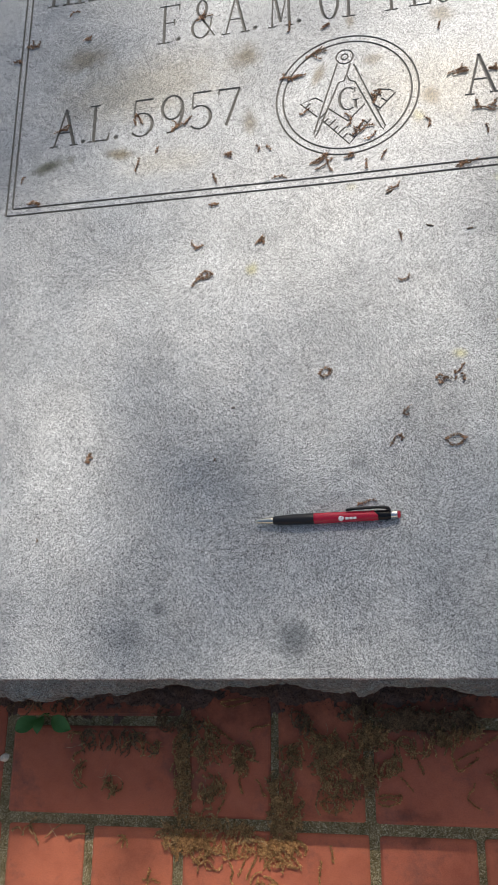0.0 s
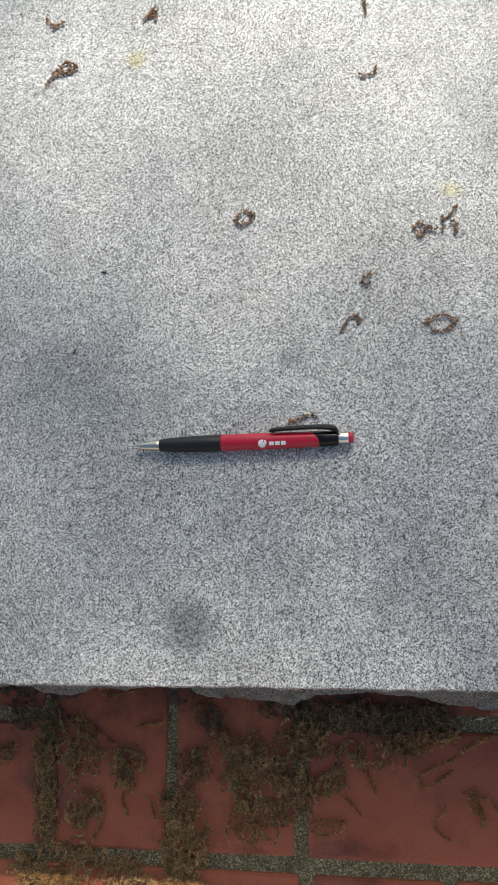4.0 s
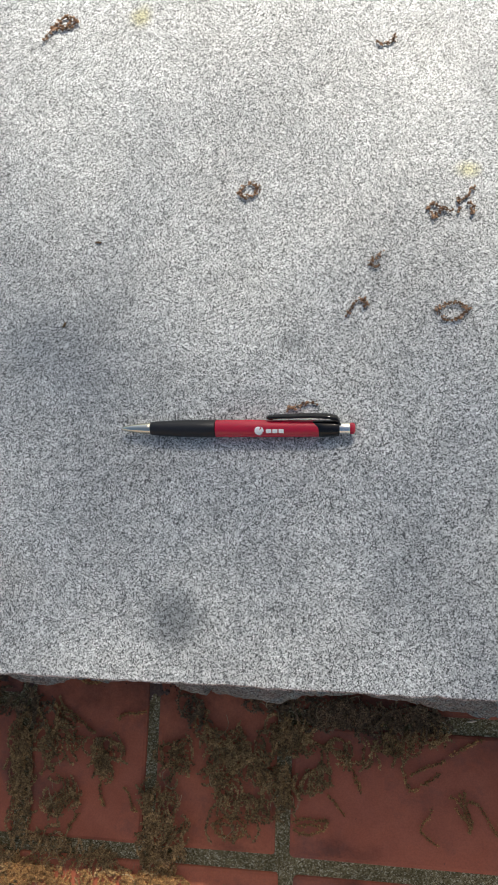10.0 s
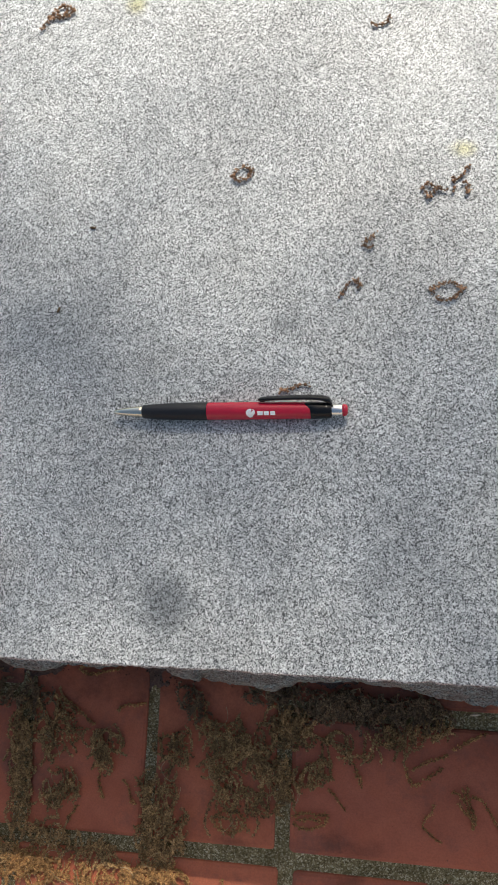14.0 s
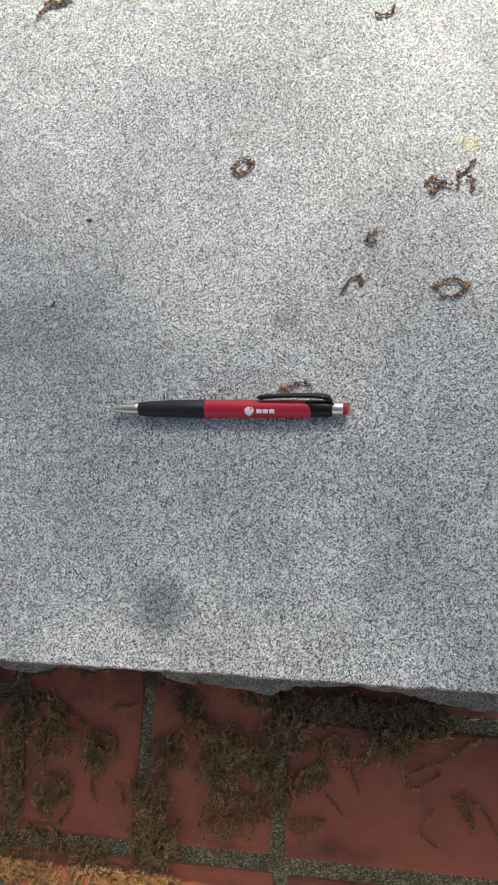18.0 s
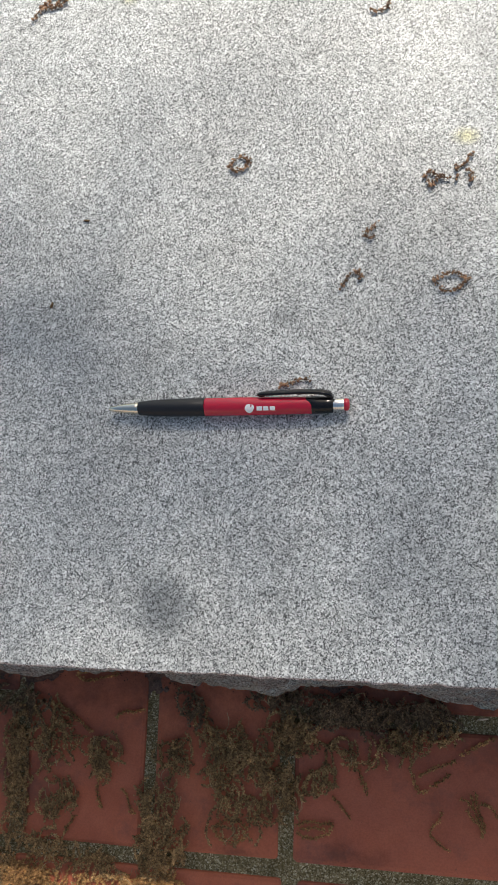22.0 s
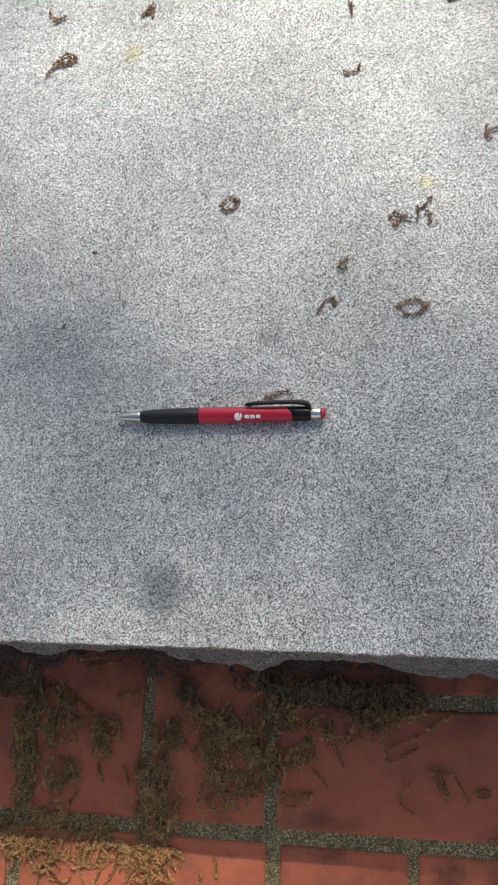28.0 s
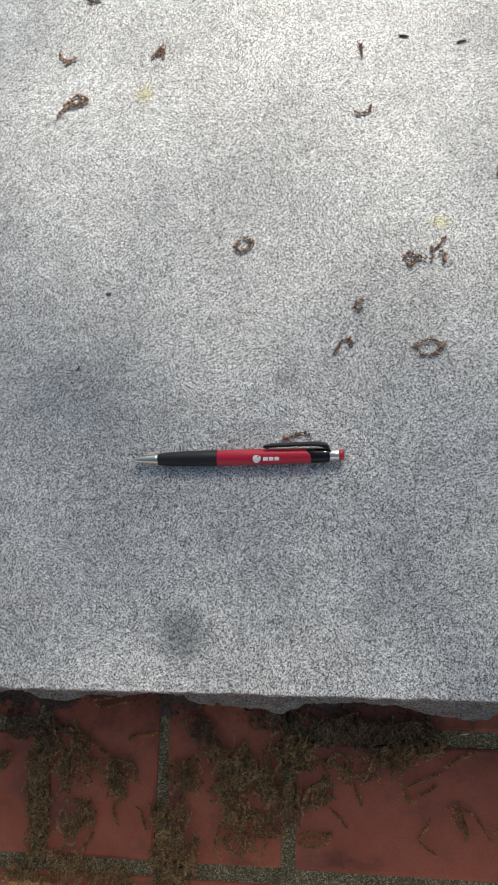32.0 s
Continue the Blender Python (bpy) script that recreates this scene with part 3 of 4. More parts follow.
# ---------------------------------------------------------------- the pen
def pen():
    thing = tagged(new("ballpoint_pen"), "red and black plastic ballpoint pen lying on the granite", "pen")
    r = 0.0054
    thing.matrix_world = pose(0, 0, TOP + r, 0, 0, 0.5)
    mm = 0.001

    def lathe(name, profile, mat, label="", sides=48):
        v, f = turned([(x * mm, q * mm) for x, q in profile], sides)
        return part(name, smooth(mesh_of(name, v, f, mat)), thing, label)

    lathe("tip", [(-72.3, 0.4), (-72.2, 1.0), (-71.9, 1.35), (-70.6, 1.5), (-70.4, 1.7), (-66, 2.4), (-61, 3.05), (-56, 3.5), (-53.9, 3.6), (-53.7, 3.2)], NICKEL, "shiny nickel cone tip")
    lathe("grip", [(-54.0, 3.2), (-53.9, 3.8), (-53.4, 4.1), (-45, 4.75), (-35, 5.2), (-25, 5.4), (-13.9, 5.42), (-13.4, 5.25), (-13.3, 4.8)], PEN_RUBBER, "matt black rubber grip")
    lathe("barrel", [(-13.3, 4.8), (-13.2, 5.3), (-12.8, 5.42), (10, 5.4), (30, 5.25), (47, 5.1), (52, 4.95), (52.1, 4.4)], PEN_RED, "glossy red plastic barrel")
    # the black collar whose edge runs to a point on the near side
    sides, verts, faces = 48, [], []
    for k in range(sides):
        a = 2 * math.pi * k / sides
        c, s = math.cos(a), math.sin(a)
        off = (math.degrees(a) - 52 + 180) % 360 - 180
        start = 49.4 - 3.8 * math.exp(-(off / 30) ** 2)
        for x, q in ((start, 5.06), (start + 0.3, 5.22), (53, 5.15), (57.5, 4.9), (61.0, 4.75), (61.4, 4.5), (61.4, 3.2)):
            verts.append((x * mm, q * mm * c, q * mm * s))
    for k in range(sides):
        for i in range(6):
            a, b = k * 7 + i, ((k + 1) % sides) * 7 + i
            faces.append((a, a + 1, b + 1, b))
    part("collar", smooth(mesh_of("collar", verts, faces, PEN_BLACK)), thing, "glossy black collar")
    lathe("ring", [(61.2, 3.0), (61.3, 3.55), (61.6, 3.65), (67.5, 3.65), (67.8, 3.5), (67.9, 3.0)], CHROME, "chrome ring")
    lathe("button", [(67.7, 3.0), (67.8, 3.5), (69.2, 3.6), (70.3, 3.2), (70.9, 2.0), (71.0, 0.4)], PEN_RED, "red push button")
    # the clip: a flat springy bar that arches away from the collar along the far side
    verts, faces = [], []
    path = [(18.2, 7.0), (19.6, 7.5), (25, 8.0), (34, 8.35), (43, 8.6), (51, 8.5), (56, 8.0), (59.4, 6.9), (61.0, 4.4)]
    wide = [0.8, 1.7, 2.1, 2.3, 2.4, 2.5, 2.6, 2.6, 2.5]
    thick = [0.7, 0.95, 0.95, 0.9, 0.9, 1.0, 1.2, 1.4, 1.3]
    lean = radians(38)
    for i, (x, q) in enumerate(path):
        a, b = path[max(i - 1, 0)], path[min(i + 1, len(path) - 1)]
        d = Vector((b[0] - a[0], b[1] - a[1])).normalized()
        nx, nq = -d.y, d.x
        for k in range(12):
            g = 2 * math.pi * k / 12
            cu, su = math.cos(g), math.sin(g)
            across = wide[i] * (abs(cu) ** 0.5) * (1 if cu > 0 else -1)
            out = thick[i] * (abs(su) ** 0.5) * (1 if su > 0 else -1)
            xx, qq = x + nx * out, q + nq * out
            verts.append((xx * mm, (qq * math.cos(lean) - across * math.sin(lean)) * mm, (qq * math.sin(lean) + across * math.cos(lean)) * mm))
    for i in range(len(path) - 1):
        for k in range(12):
            a, b = i * 12 + k, i * 12 + (k + 1) % 12
            faces.append((a, b, b + 12, a + 12))
    faces += [tuple(reversed(range(12))), tuple(range((len(path) - 1) * 12, len(path) * 12))]
    clip = part("clip", smooth(mesh_of("clip", verts, faces, PEN_BLACK)), thing, "glossy black pocket clip")
    v, f = turned([(19.0 * mm, 0.2 * mm), (19.2 * mm, 0.8 * mm), (22.0 * mm, 0.8 * mm), (22.2 * mm, 0.2 * mm)], 16)
    v = [(x, y + 6.6 * mm * math.cos(lean), z + 6.6 * mm * math.sin(lean)) for x, y, z in v]
    part("clip_nub", smooth(mesh_of("clip_nub", v, f, PEN_BLACK)), clip)

    # printed mark: a round swirl and three short bars in white, wrapped on the barrel
    def wrapped(outline):
        pts, out = [], 0.08
        for x, y in outline:
            a = math.asin(max(-0.95, min(0.95, y / 5.36)))
            q = 5.36 + out
            pts.append((x * mm, q * mm * math.sin(a), q * mm * math.cos(a)))
        return pts

    def strip(points, width):
        verts, faces = [], []
        for i, p in enumerate(points):
            a, b = Vector(points[max(i - 1, 0)]), Vector(points[min(i + 1, len(points) - 1)])
            d = (b - a).normalized()
            s = Vector((-d.y, d.x)) * width / 2
            verts += wrapped([(p[0] + s.x * k, p[1] + s.y * k) for k in (1, 0.6, 0.2, -0.2, -0.6, -1)])
        for i in range(len(points) - 1):
            for k in range(5):
                a = 6 * i + k
                faces.append((a, a + 1, a + 7, a + 6))
        return verts, faces

    y0 = -2.3
    pieces = [strip(arc(13.6, y0, 1.35, 1.15, 62, 400, 20), 2.3), strip([(15.2, y0 + 1.9), (16.1, y0 + 0.9), (16.3, y0 - 0.5)], 0.7)]
    part("printed_swirl", mesh_of("printed_swirl", *joined(pieces), WHITE_INK), thing, "white printed swirl")
    for k, wdt in enumerate((3.2, 3.0, 3.0)):
        x = 19.6 + k * 3.75
        part("printed_bar", mesh_of("printed_bar", *strip([(x - wdt / 2, y0 - 0.2), (x, y0 - 0.2), (x + wdt / 2, y0 - 0.2)], 2.1), WHITE_INK), thing, "white printed bar")
    return thing


pen()


# ---------------------------------------------------------------- fallen catkins
def bud(p, size, rng):
    """A small eight-sided floret."""
    e = Euler((rng.uniform(0, 6.3), rng.uniform(0, 6.3), rng.uniform(0, 6.3))).to_matrix()
    a = [Vector((1, 0, 0)), Vector((-1, 0, 0)), Vector((0, 0.75, 0)), Vector((0, -0.75, 0)), Vector((0, 0, 0.7)), Vector((0, 0, -0.7))]
    verts = [Vector(p) + e @ (v * size * rng.uniform(0.7, 1.2)) for v in a]
    return verts, [(0, 2, 4), (2, 1, 4), (1, 3, 4), (3, 0, 4), (2, 0, 5), (1, 2, 5), (3, 1, 5), (0, 3, 5)]


def string_of(line, thick, rng, dense=0.11, grain=1.0, spread=0.36):
    """A stalk along a line of (x, y, z) with florets round it: two pieces of mesh."""
    stalk = tube(line, [thick * 0.07] * len(line), 4)
    buds = []
    long = sum((Vector(a) - Vector(b)).length for a, b in zip(line, line[1:]))
    count = max(5, int(long / (thick * dense)))
    for k in range(count):
        t = (k + rng.random() * 0.7) / count * (len(line) - 1)
        i = min(int(t), len(line) - 2)
        p = Vector(line[i]).lerp(Vector(line[i + 1]), t - i)
        a = rng.uniform(0, 2 * math.pi)
        o = Vector((math.cos(a), math.sin(a), rng.uniform(-0.3, 0.8))) * thick * rng.uniform(0.05, spread)
        q = p + o
        s = thick * grain * rng.uniform(0.18, 0.34)
        q.z = max(q.z, s * 0.55)
        buds.append(bud(q, s, rng))
    return stalk, buds


def wander(x, y, a, long, bend, rng, z=0.0012, n=9):
    pts, step = [], long / (n - 1)
    for i in range(n):
        pts.append((x, y, z + 0.0006 * rng.random()))
        x += step * math.cos(a)
        y += step * math.sin(a)
        a += bend / (n - 1) + rng.uniform(-0.2, 0.2)
    return pts


def rounded(line, n=4):
    """A smooth curve through the points of a line."""
    p = [Vector(q) for q in (line[0], *line, line[-1])]
    out = []
    for a, b, c, d in zip(p, p[1:], p[2:], p[3:]):
        for k in range(n):
            t = k / n
            out.append(0.5 * (2 * b + (c - a) * t + (2 * a - 5 * b + 4 * c - d) * t * t + (3 * b - a - 3 * c + d) * t ** 3))
    return out + [p[-1]]


CATKIN_RNG = random.Random(5)
SHAPES = {"ring": "curled into a ring", "hook": "bent into a hook", "string": "lying straight", "fork": "forked", "clump": "tangled", "twig": "a short dark scrap"}


def catkin(shape, x, y, z, mm, turn, stout=1.0, lines_mm=()):
    """A dry oak catkin of a shape, with its longest reach in millimetres."""
    rng = CATKIN_RNG
    reach_m, a = mm * 0.001, radians(turn)
    thick = (0.0038 + 0.0007 * rng.random()) * stout
    lines = [[(u * 0.001, v * 0.001, 0.0013 + 0.0005 * rng.random()) for u, v in rounded(line)] for line in lines_mm]
    if lines:
        pass
    elif shape == "ring":
        k = rng.uniform(0.62, 0.85)
        lines.append([(reach_m / 2 * math.cos(t), reach_m / 2 * k * math.sin(t), 0.0012) for t in np.linspace(0.2, 6.1, 16)])
    elif shape == "hook":
        lines.append(wander(-reach_m * 0.45, 0, 0.0, reach_m * 1.25, rng.choice((-1, 1)) * rng.uniform(1.6, 2.6), rng))
    elif shape == "string":
        lines.append(wander(-reach_m / 2, 0, 0.0, reach_m, rng.uniform(-0.5, 0.5), rng))
    elif shape == "fork":
        lines.append(wander(-reach_m / 2, 0, 0.0, reach_m, 0.3, rng))
        lines.append(wander(0, 0, -1.0, reach_m * 0.55, -0.4, rng))
        lines.append(wander(-reach_m * 0.1, 0, 1.9, reach_m * 0.35, 0.4, rng))
    elif shape == "clump":
        lines.append(wander(-reach_m / 2, 0, 0.2, reach_m, -0.5, rng))
        for _ in range(3):
            lines.append(wander(rng.uniform(-0.4, 0.3) * reach_m, rng.uniform(-0.12, 0.12) * reach_m, rng.uniform(-1.2, 1.2), reach_m * rng.uniform(0.35, 0.6), rng.uniform(-2, 2), rng, 0.0014))
    if shape == "twig":
        line = wander(-reach_m / 2, 0, 0, reach_m, 0.4, rng, 0.0006, 5)
        ob = new("scrap", smooth(mesh_of("scrap", *tube(line, [0.0004, 0.0007, 0.0008, 0.0007, 0.0003], 6), STALK)))
        ob.matrix_world = pose(x, y, z, 0, 0, turn)
        return tagged(ob, "small dark dry scrap of leaf litter on granite", "leaf litter", "litter on the slab")
    stalks, buds = [], []
    for line in lines:
        s, b = string_of(line, thick, rng, *((0.125, 0.98, 0.42) if z > 0.05 else (0.08, 0.85, 0.40)))
        stalks.append(s)
        buds += b
    ob = new("oak_catkin", mesh_of("stalk", *joined(stalks), STALK))
    ob.matrix_world = pose(x, y, z, 0, 0, turn)
    part("flower_spike", mesh_of("flower_spike", *joined(buds), CATKIN if z > 0.05 else CATKIN_GOLD), ob)
    where = "on grey granite" if z > 0.05 else "on red brick"
    return tagged(ob, f"dry brown oak catkin {SHAPES[shape]} {where}", "catkin", "fallen catkins")


catkin("ring", -0.000, 0.156, TOP, 12, 0, 1.0, [[(-5.8, -1.5), (-4.2, 1.8), (0, 4.4), (4.6, 4.2), (6.2, 1.2), (4.2, -2.4), (0, -4), (-4, -3.6), (-5.8, -1.8)], [(4, 3), (6, 0.6), (4, -2.4)]])
catkin("ring", 0.128, 0.074, TOP, 17, 0, 1.0, [[(-9.6, 0.4), (-6, 3.4), (-1, 5.2), (4, 5.0), (6.5, 2), (9.8, 0.6), (6.5, -1.6), (4, -4.6), (-2, -5.6), (-7, -4.2)], [(-9.8, 1), (-9, -1.4)]])
catkin("fork", 0.136, 0.144, TOP, 20, 0, 1.0, [[(5.5, 9), (2.5, 7.5), (0.5, 3), (-3.5, 0.4), (-5, 1.4), (-4, -1.4)], [(2, -1.4), (4.6, -2.6), (5, -7), (3, -6.5)], [(-4.2, -4), (-4, -7)]])
catkin("clump", 0.120, 0.139, TOP, 13, 0, 1.0, [[(-8, 0.6), (-5, 3.6), (-1.5, 3.6), (2, 1), (7.5, -0.8)], [(-6, 0), (-3, -4.2), (-1, -2), (3, 2)]])
catkin("hook", 0.082, 0.108, TOP, 12, 0, 1.0, [[(3, 5), (0.5, 1), (-3.5, -1.5), (-3, -4.5), (2, -4)]])
catkin("hook", 0.070, 0.078, TOP, 13, 0, 1.0, [[(-5, -5.5), (-3.5, -1.5), (0, 3), (4, 4), (6, 1), (5.5, -0.5)]])
catkin("clump", 0.038, 0.0145, TOP, 16, 0, 1.0, [[(-9, -2), (-5, 0), (0, 1), (5, 2.5), (9, 2)], [(-8, 0), (-3, -1.5)]])
catkin("clump", -0.136, 0.283, TOP, 22, 0, 1.0, [[(-12, -9), (-7, -2), (-2, 4), (5, 7), (12, 4)], [(-6, -1), (1, -1.5), (7, 0), (12, 3.5)], [(-1, 4.5), (1.5, -1)], [(5, 6.5), (6.5, 0.5)]])
catkin("hook", -0.144, 0.324, TOP, 15, 0, 1.0, [[(-6, 7), (-4, 2), (0, -1), (5, -1), (8, 1)], [(-2, -3), (4, -2)]])
catkin("hook", 0.087, 0.258, TOP, 12, 0, 1.0, [[(-6, -2), (-1, -3), (4, -2), (5, 4)]])
catkin("hook", 0.187, 0.203, TOP, 20, 0, 0.85, [[(10, 13), (6, 6), (2, 0), (-4, -1), (-9, -4)], [(-7, 3), (-9, -4), (-5, -8)], [(3, -11), (7, -14)]])
catkin("fork", 0.204, 0.295, TOP, 26, 0, 1.0, [[(-2, 15), (-5, 8), (-4, 0), (-8, -9)], [(-4, 2), (4, 1), (10, -2), (16, -6)], [(0, 10), (2, 4), (-2, 0)], [(-3, 4), (5, -3)]])
catkin("string", 0.087, 0.308, TOP, 13, 85)
catkin("clump", -0.069, 0.322, TOP, 13, 30)
catkin("twig", 0.117, 0.317, TOP, 8, -20)
catkin("twig", 0.158, 0.308, TOP, 7, 10)
catkin("string", -0.123, 0.413, TOP, 14, 95)
catkin("clump", -0.125, 0.377, TOP, 11, 0)
catkin("hook", 0.078, 0.370, TOP, 16, 0, 0.85, [[(9, 6), (7, 1), (1, -1), (-6, -5)], [(3, -1), (-2, 1)]])
catkin("clump", 0.159, 0.389, TOP, 20, 0, 1.1, [[(-10, -3), (-4, 1), (3, 0), (14, 5)], [(-6, -5), (-2, 0), (2, 4)]])
catkin("hook", -0.050, 0.405, TOP, 14, 30)
catkin("clump", 0.203, -0.097, TOP, 13, 0, 0.8, [[(-4, 6), (-1, 2), (4, 0), (9, 1)], [(-8, -1), (-1, 0), (3, -4), (5, -6)]])
catkin("string", 0.226, 0.375, TOP, 26, 0, 1.0, [[(-1, 14), (0, 6), (-1, -3), (0, -11)], [(6, -4), (5, -10), (8, -15)]])
catkin("clump", 0.286, 0.384, TOP, 20, -10)
catkin("hook", 0.267, 0.410, TOP, 18, 180)
catkin("clump", 0.184, 0.459, TOP, 26, 0)
catkin("string", 0.187, 0.431, TOP, 12, 80)
catkin("clump", 0.159, 0.512, TOP, 24, 10)
catkin("hook", 0.126, 0.448, TOP, 12, 60)
catkin("string", 0.072, 0.415, TOP, 12, 60)
catkin("string", 0.053, 0.405, TOP, 13, 80)
catkin("fork", 0.007, 0.412, TOP, 26, 270)
catkin("clump", -0.002, 0.418, TOP, 22, 20)
catkin("clump", 0.034, 0.417, TOP, 12, 0)
catkin("string", -0.222, 0.447, TOP, 20, 80)
catkin("string", -0.197, 0.464, TOP, 9, 70)
catkin("clump", -0.108, 0.444, TOP, 10, 0)
catkin("hook", -0.070, 0.444, TOP, 9, 40)
catkin("string", -0.059, 0.445, TOP, 10, 110)
catkin("clump", -0.170, 0.493, TOP, 24, 25)
catkin("string", -0.221, 0.513, TOP, 18, 110)
catkin("clump", 0.068, 0.494, TOP, 20, 60)
catkin("clump", 0.046, 0.454, TOP, 24, 50)
catkin("hook", 0.038, 0.464, TOP, 18, 40)
catkin("hook", 0.057, 0.439, TOP, 14, 0)
catkin("hook", -0.018, 0.486, TOP, 12, 20)
catkin("clump", -0.027, 0.539, TOP, 20, 20)
catkin("clump", 0.198, 0.509, TOP, 12, 0)
catkin("string", 0.240, 0.044, TOP, 10, 80)
catkin("twig", 0.255, 0.069, TOP, 7, 90)
catkin("clump", 0.258, 0.037, TOP, 9, 0)
catkin("clump", -0.378, 0.656, TOP, 18, 0)
catkin("clump", -0.301, 0.651, TOP, 10, 0)
catkin("hook", -0.327, 0.701, TOP, 14, 80)
catkin("clump", -0.353, 0.411, TOP, 18, 0)
catkin("clump", -0.258, 0.078, TOP, 12, 90)
catkin("twig", -0.310, -0.010, TOP, 5, 80)
catkin("string", -0.373, 0.448, TOP, 9, 90)
catkin("clump", -0.326, 0.513, TOP, 18, 20)
catkin("string", -0.228, 0.513, TOP, 16, 100)
catkin("clump", -0.143, 0.656, TOP, 22, 30)
catkin("string", -0.034, 0.617, TOP, 16, 80)
catkin("string", 0.142, 0.582, TOP, 12, 90)
catkin("clump", 0.010, 0.608, TOP, 10, 40)
catkin("clump", -0.002, 0.570, TOP, 28, 25)
catkin("clump", -0.038, 0.540, TOP, 14, 0)
catkin("clump", -0.398, 0.634, TOP, 9, 0)
catkin("twig", 0.076, 0.365, TOP, 9, 20)
catkin("twig", -0.098, 0.124, TOP, 4, 0)
catkin("twig", -0.117, 0.068, TOP, 4, 60)
catkin("clump", 0.268, 0.484, TOP, 18, 0)
catkin("clump", 0.300, 0.487, TOP, 18, 0)
catkin("hook", 0.123, -0.263, 0.0, 34, 0, 0.85, [[(3, 13), (1, 6), (-3, 3), (-5, -3), (0, -8), (8, -13)]])
catkin("clump", 0.147, -0.250, 0.0, 28, 0, 1.0, [[(-1, 12), (1, 2), (5, -8), (6, -15)], [(2, 14), (3, 4), (7, -6), (7, -13)], [(-8, 9), (-3, 7), (0, 3)], [(-4, 2), (2, -6)]])
catkin("string", 0.163, -0.254, 0.0, 36, 0, 0.85, [[(-10, 11), (-3, 8), (3, -1), (10, -12)]])
catkin("clump", 0.180, -0.257, 0.0, 12, 0, 1.0, [[(-6, 0), (-2, 3), (4, 3), (6, 0), (2, -3), (-4, -3)], [(-4, 0), (4, 0)]])
catkin("clump", 0.036, -0.269, 0.0, 28, 0, 1.0, [[(-12, 2), (-4, 5), (6, 4), (13, 5), (12, -1), (4, -5), (-6, -6), (-12, -3)], [(-9, -1), (0, 1), (9, 0)]])
catkin("string", 0.057, -0.252, 0.0, 20, -38, 0.85)
catkin("clump", 0.197, -0.289, 0.0, 30, 10, 1.1)
catkin("string", -0.040, -0.341, 0.0, 22, 90, 1.1)
catkin("string", -0.024, -0.324, 0.0, 16, 80, 1.1)
catkin("fork", -0.227, -0.356, 0.0, 22, 60, 1.1)
catkin("string", 0.112, -0.368, 0.0, 16, 0, 1.1)
catkin("string", 0.195, -0.379, 0.0, 16, -20, 1.1)
catkin("string", 0.133, -0.359, 0.0, 18, -60, 1.1)
catkin("hook", -0.155, -0.373, 0.0, 30, 60, 1.1)
catkin("string", -0.121, -0.336, 0.0, 26, 60, 1.1)
catkin("string", -0.261, -0.319, 0.0, 14, 80, 1.1)
catkin("ring", -0.024, -0.275, 0.0, 24, 0, 1.1)
catkin("string", -0.138, -0.168, 0.0, 26, 12, 0.8)
catkin("string", 0.123, -0.222, 0.0, 27, 0, 1.1, [[(-12, -6), (-6, -2), (4, 2), (13, 6)]])
catkin("string", 0.125, -0.230, 0.0, 16, 0, 1.1, [[(-6, -4), (-0, -1), (7, 5)]])
catkin("string", 0.110, -0.234, 0.0, 14, 0, 1.1, [[(-4, 7), (-2, 0), (1, -5), (6, -3)]])
catkin("string", 0.151, -0.205, 0.0, 27, 0, 1.1, [[(-12, -7), (-3, -2), (4, 2), (12, 6)]])
catkin("string", 0.071, -0.235, 0.0, 16, 0, 1.1, [[(-3, 8), (-1, 2), (1, -2), (2, -7)]])
catkin("string", -0.126, -0.256, 0.0, 22, 0, 1.1, [[(0, 13), (-2, 3), (0, -6), (2, -10)]])
catkin("string", -0.103, -0.261, 0.0, 19, 0, 1.1, [[(-5, 9), (-1, 4), (2, -5), (6, -8)]])
catkin("string", -0.148, -0.279, 0.0, 14, 0, 1.1, [[(-3, -6), (-0, 0), (4, 6)]])
catkin("string", -0.153, -0.201, 0.0, 41, 0, 1.1, [[(-18, 8), (-6, 5), (6, -3), (18, -12)]])
catkin("string", -0.134, -0.172, 0.0, 34, 0, 1.1, [[(-16, 0), (-6, -3), (5, 0), (18, 3)]])
catkin("string", -0.135, -0.348, 0.0, 27, 0, 1.1, [[(-3, 13), (1, 4), (-1, -5), (3, -13)]])
catkin("string", -0.113, -0.340, 0.0, 24, 0, 1.1, [[(5, 10), (0, 1), (-6, -11)]])
catkin("string", -0.106, -0.197, 0.0, 23, 0, 1.1, [[(-10, -4), (-6, 0), (3, 1), (12, 3)]])


# ---------------------------------------------------------------- drifts of catkins on the bricks
BROWN, GOLD, DEEP_SHADE = [], [], []
DRIFT_RNG = random.Random(11)


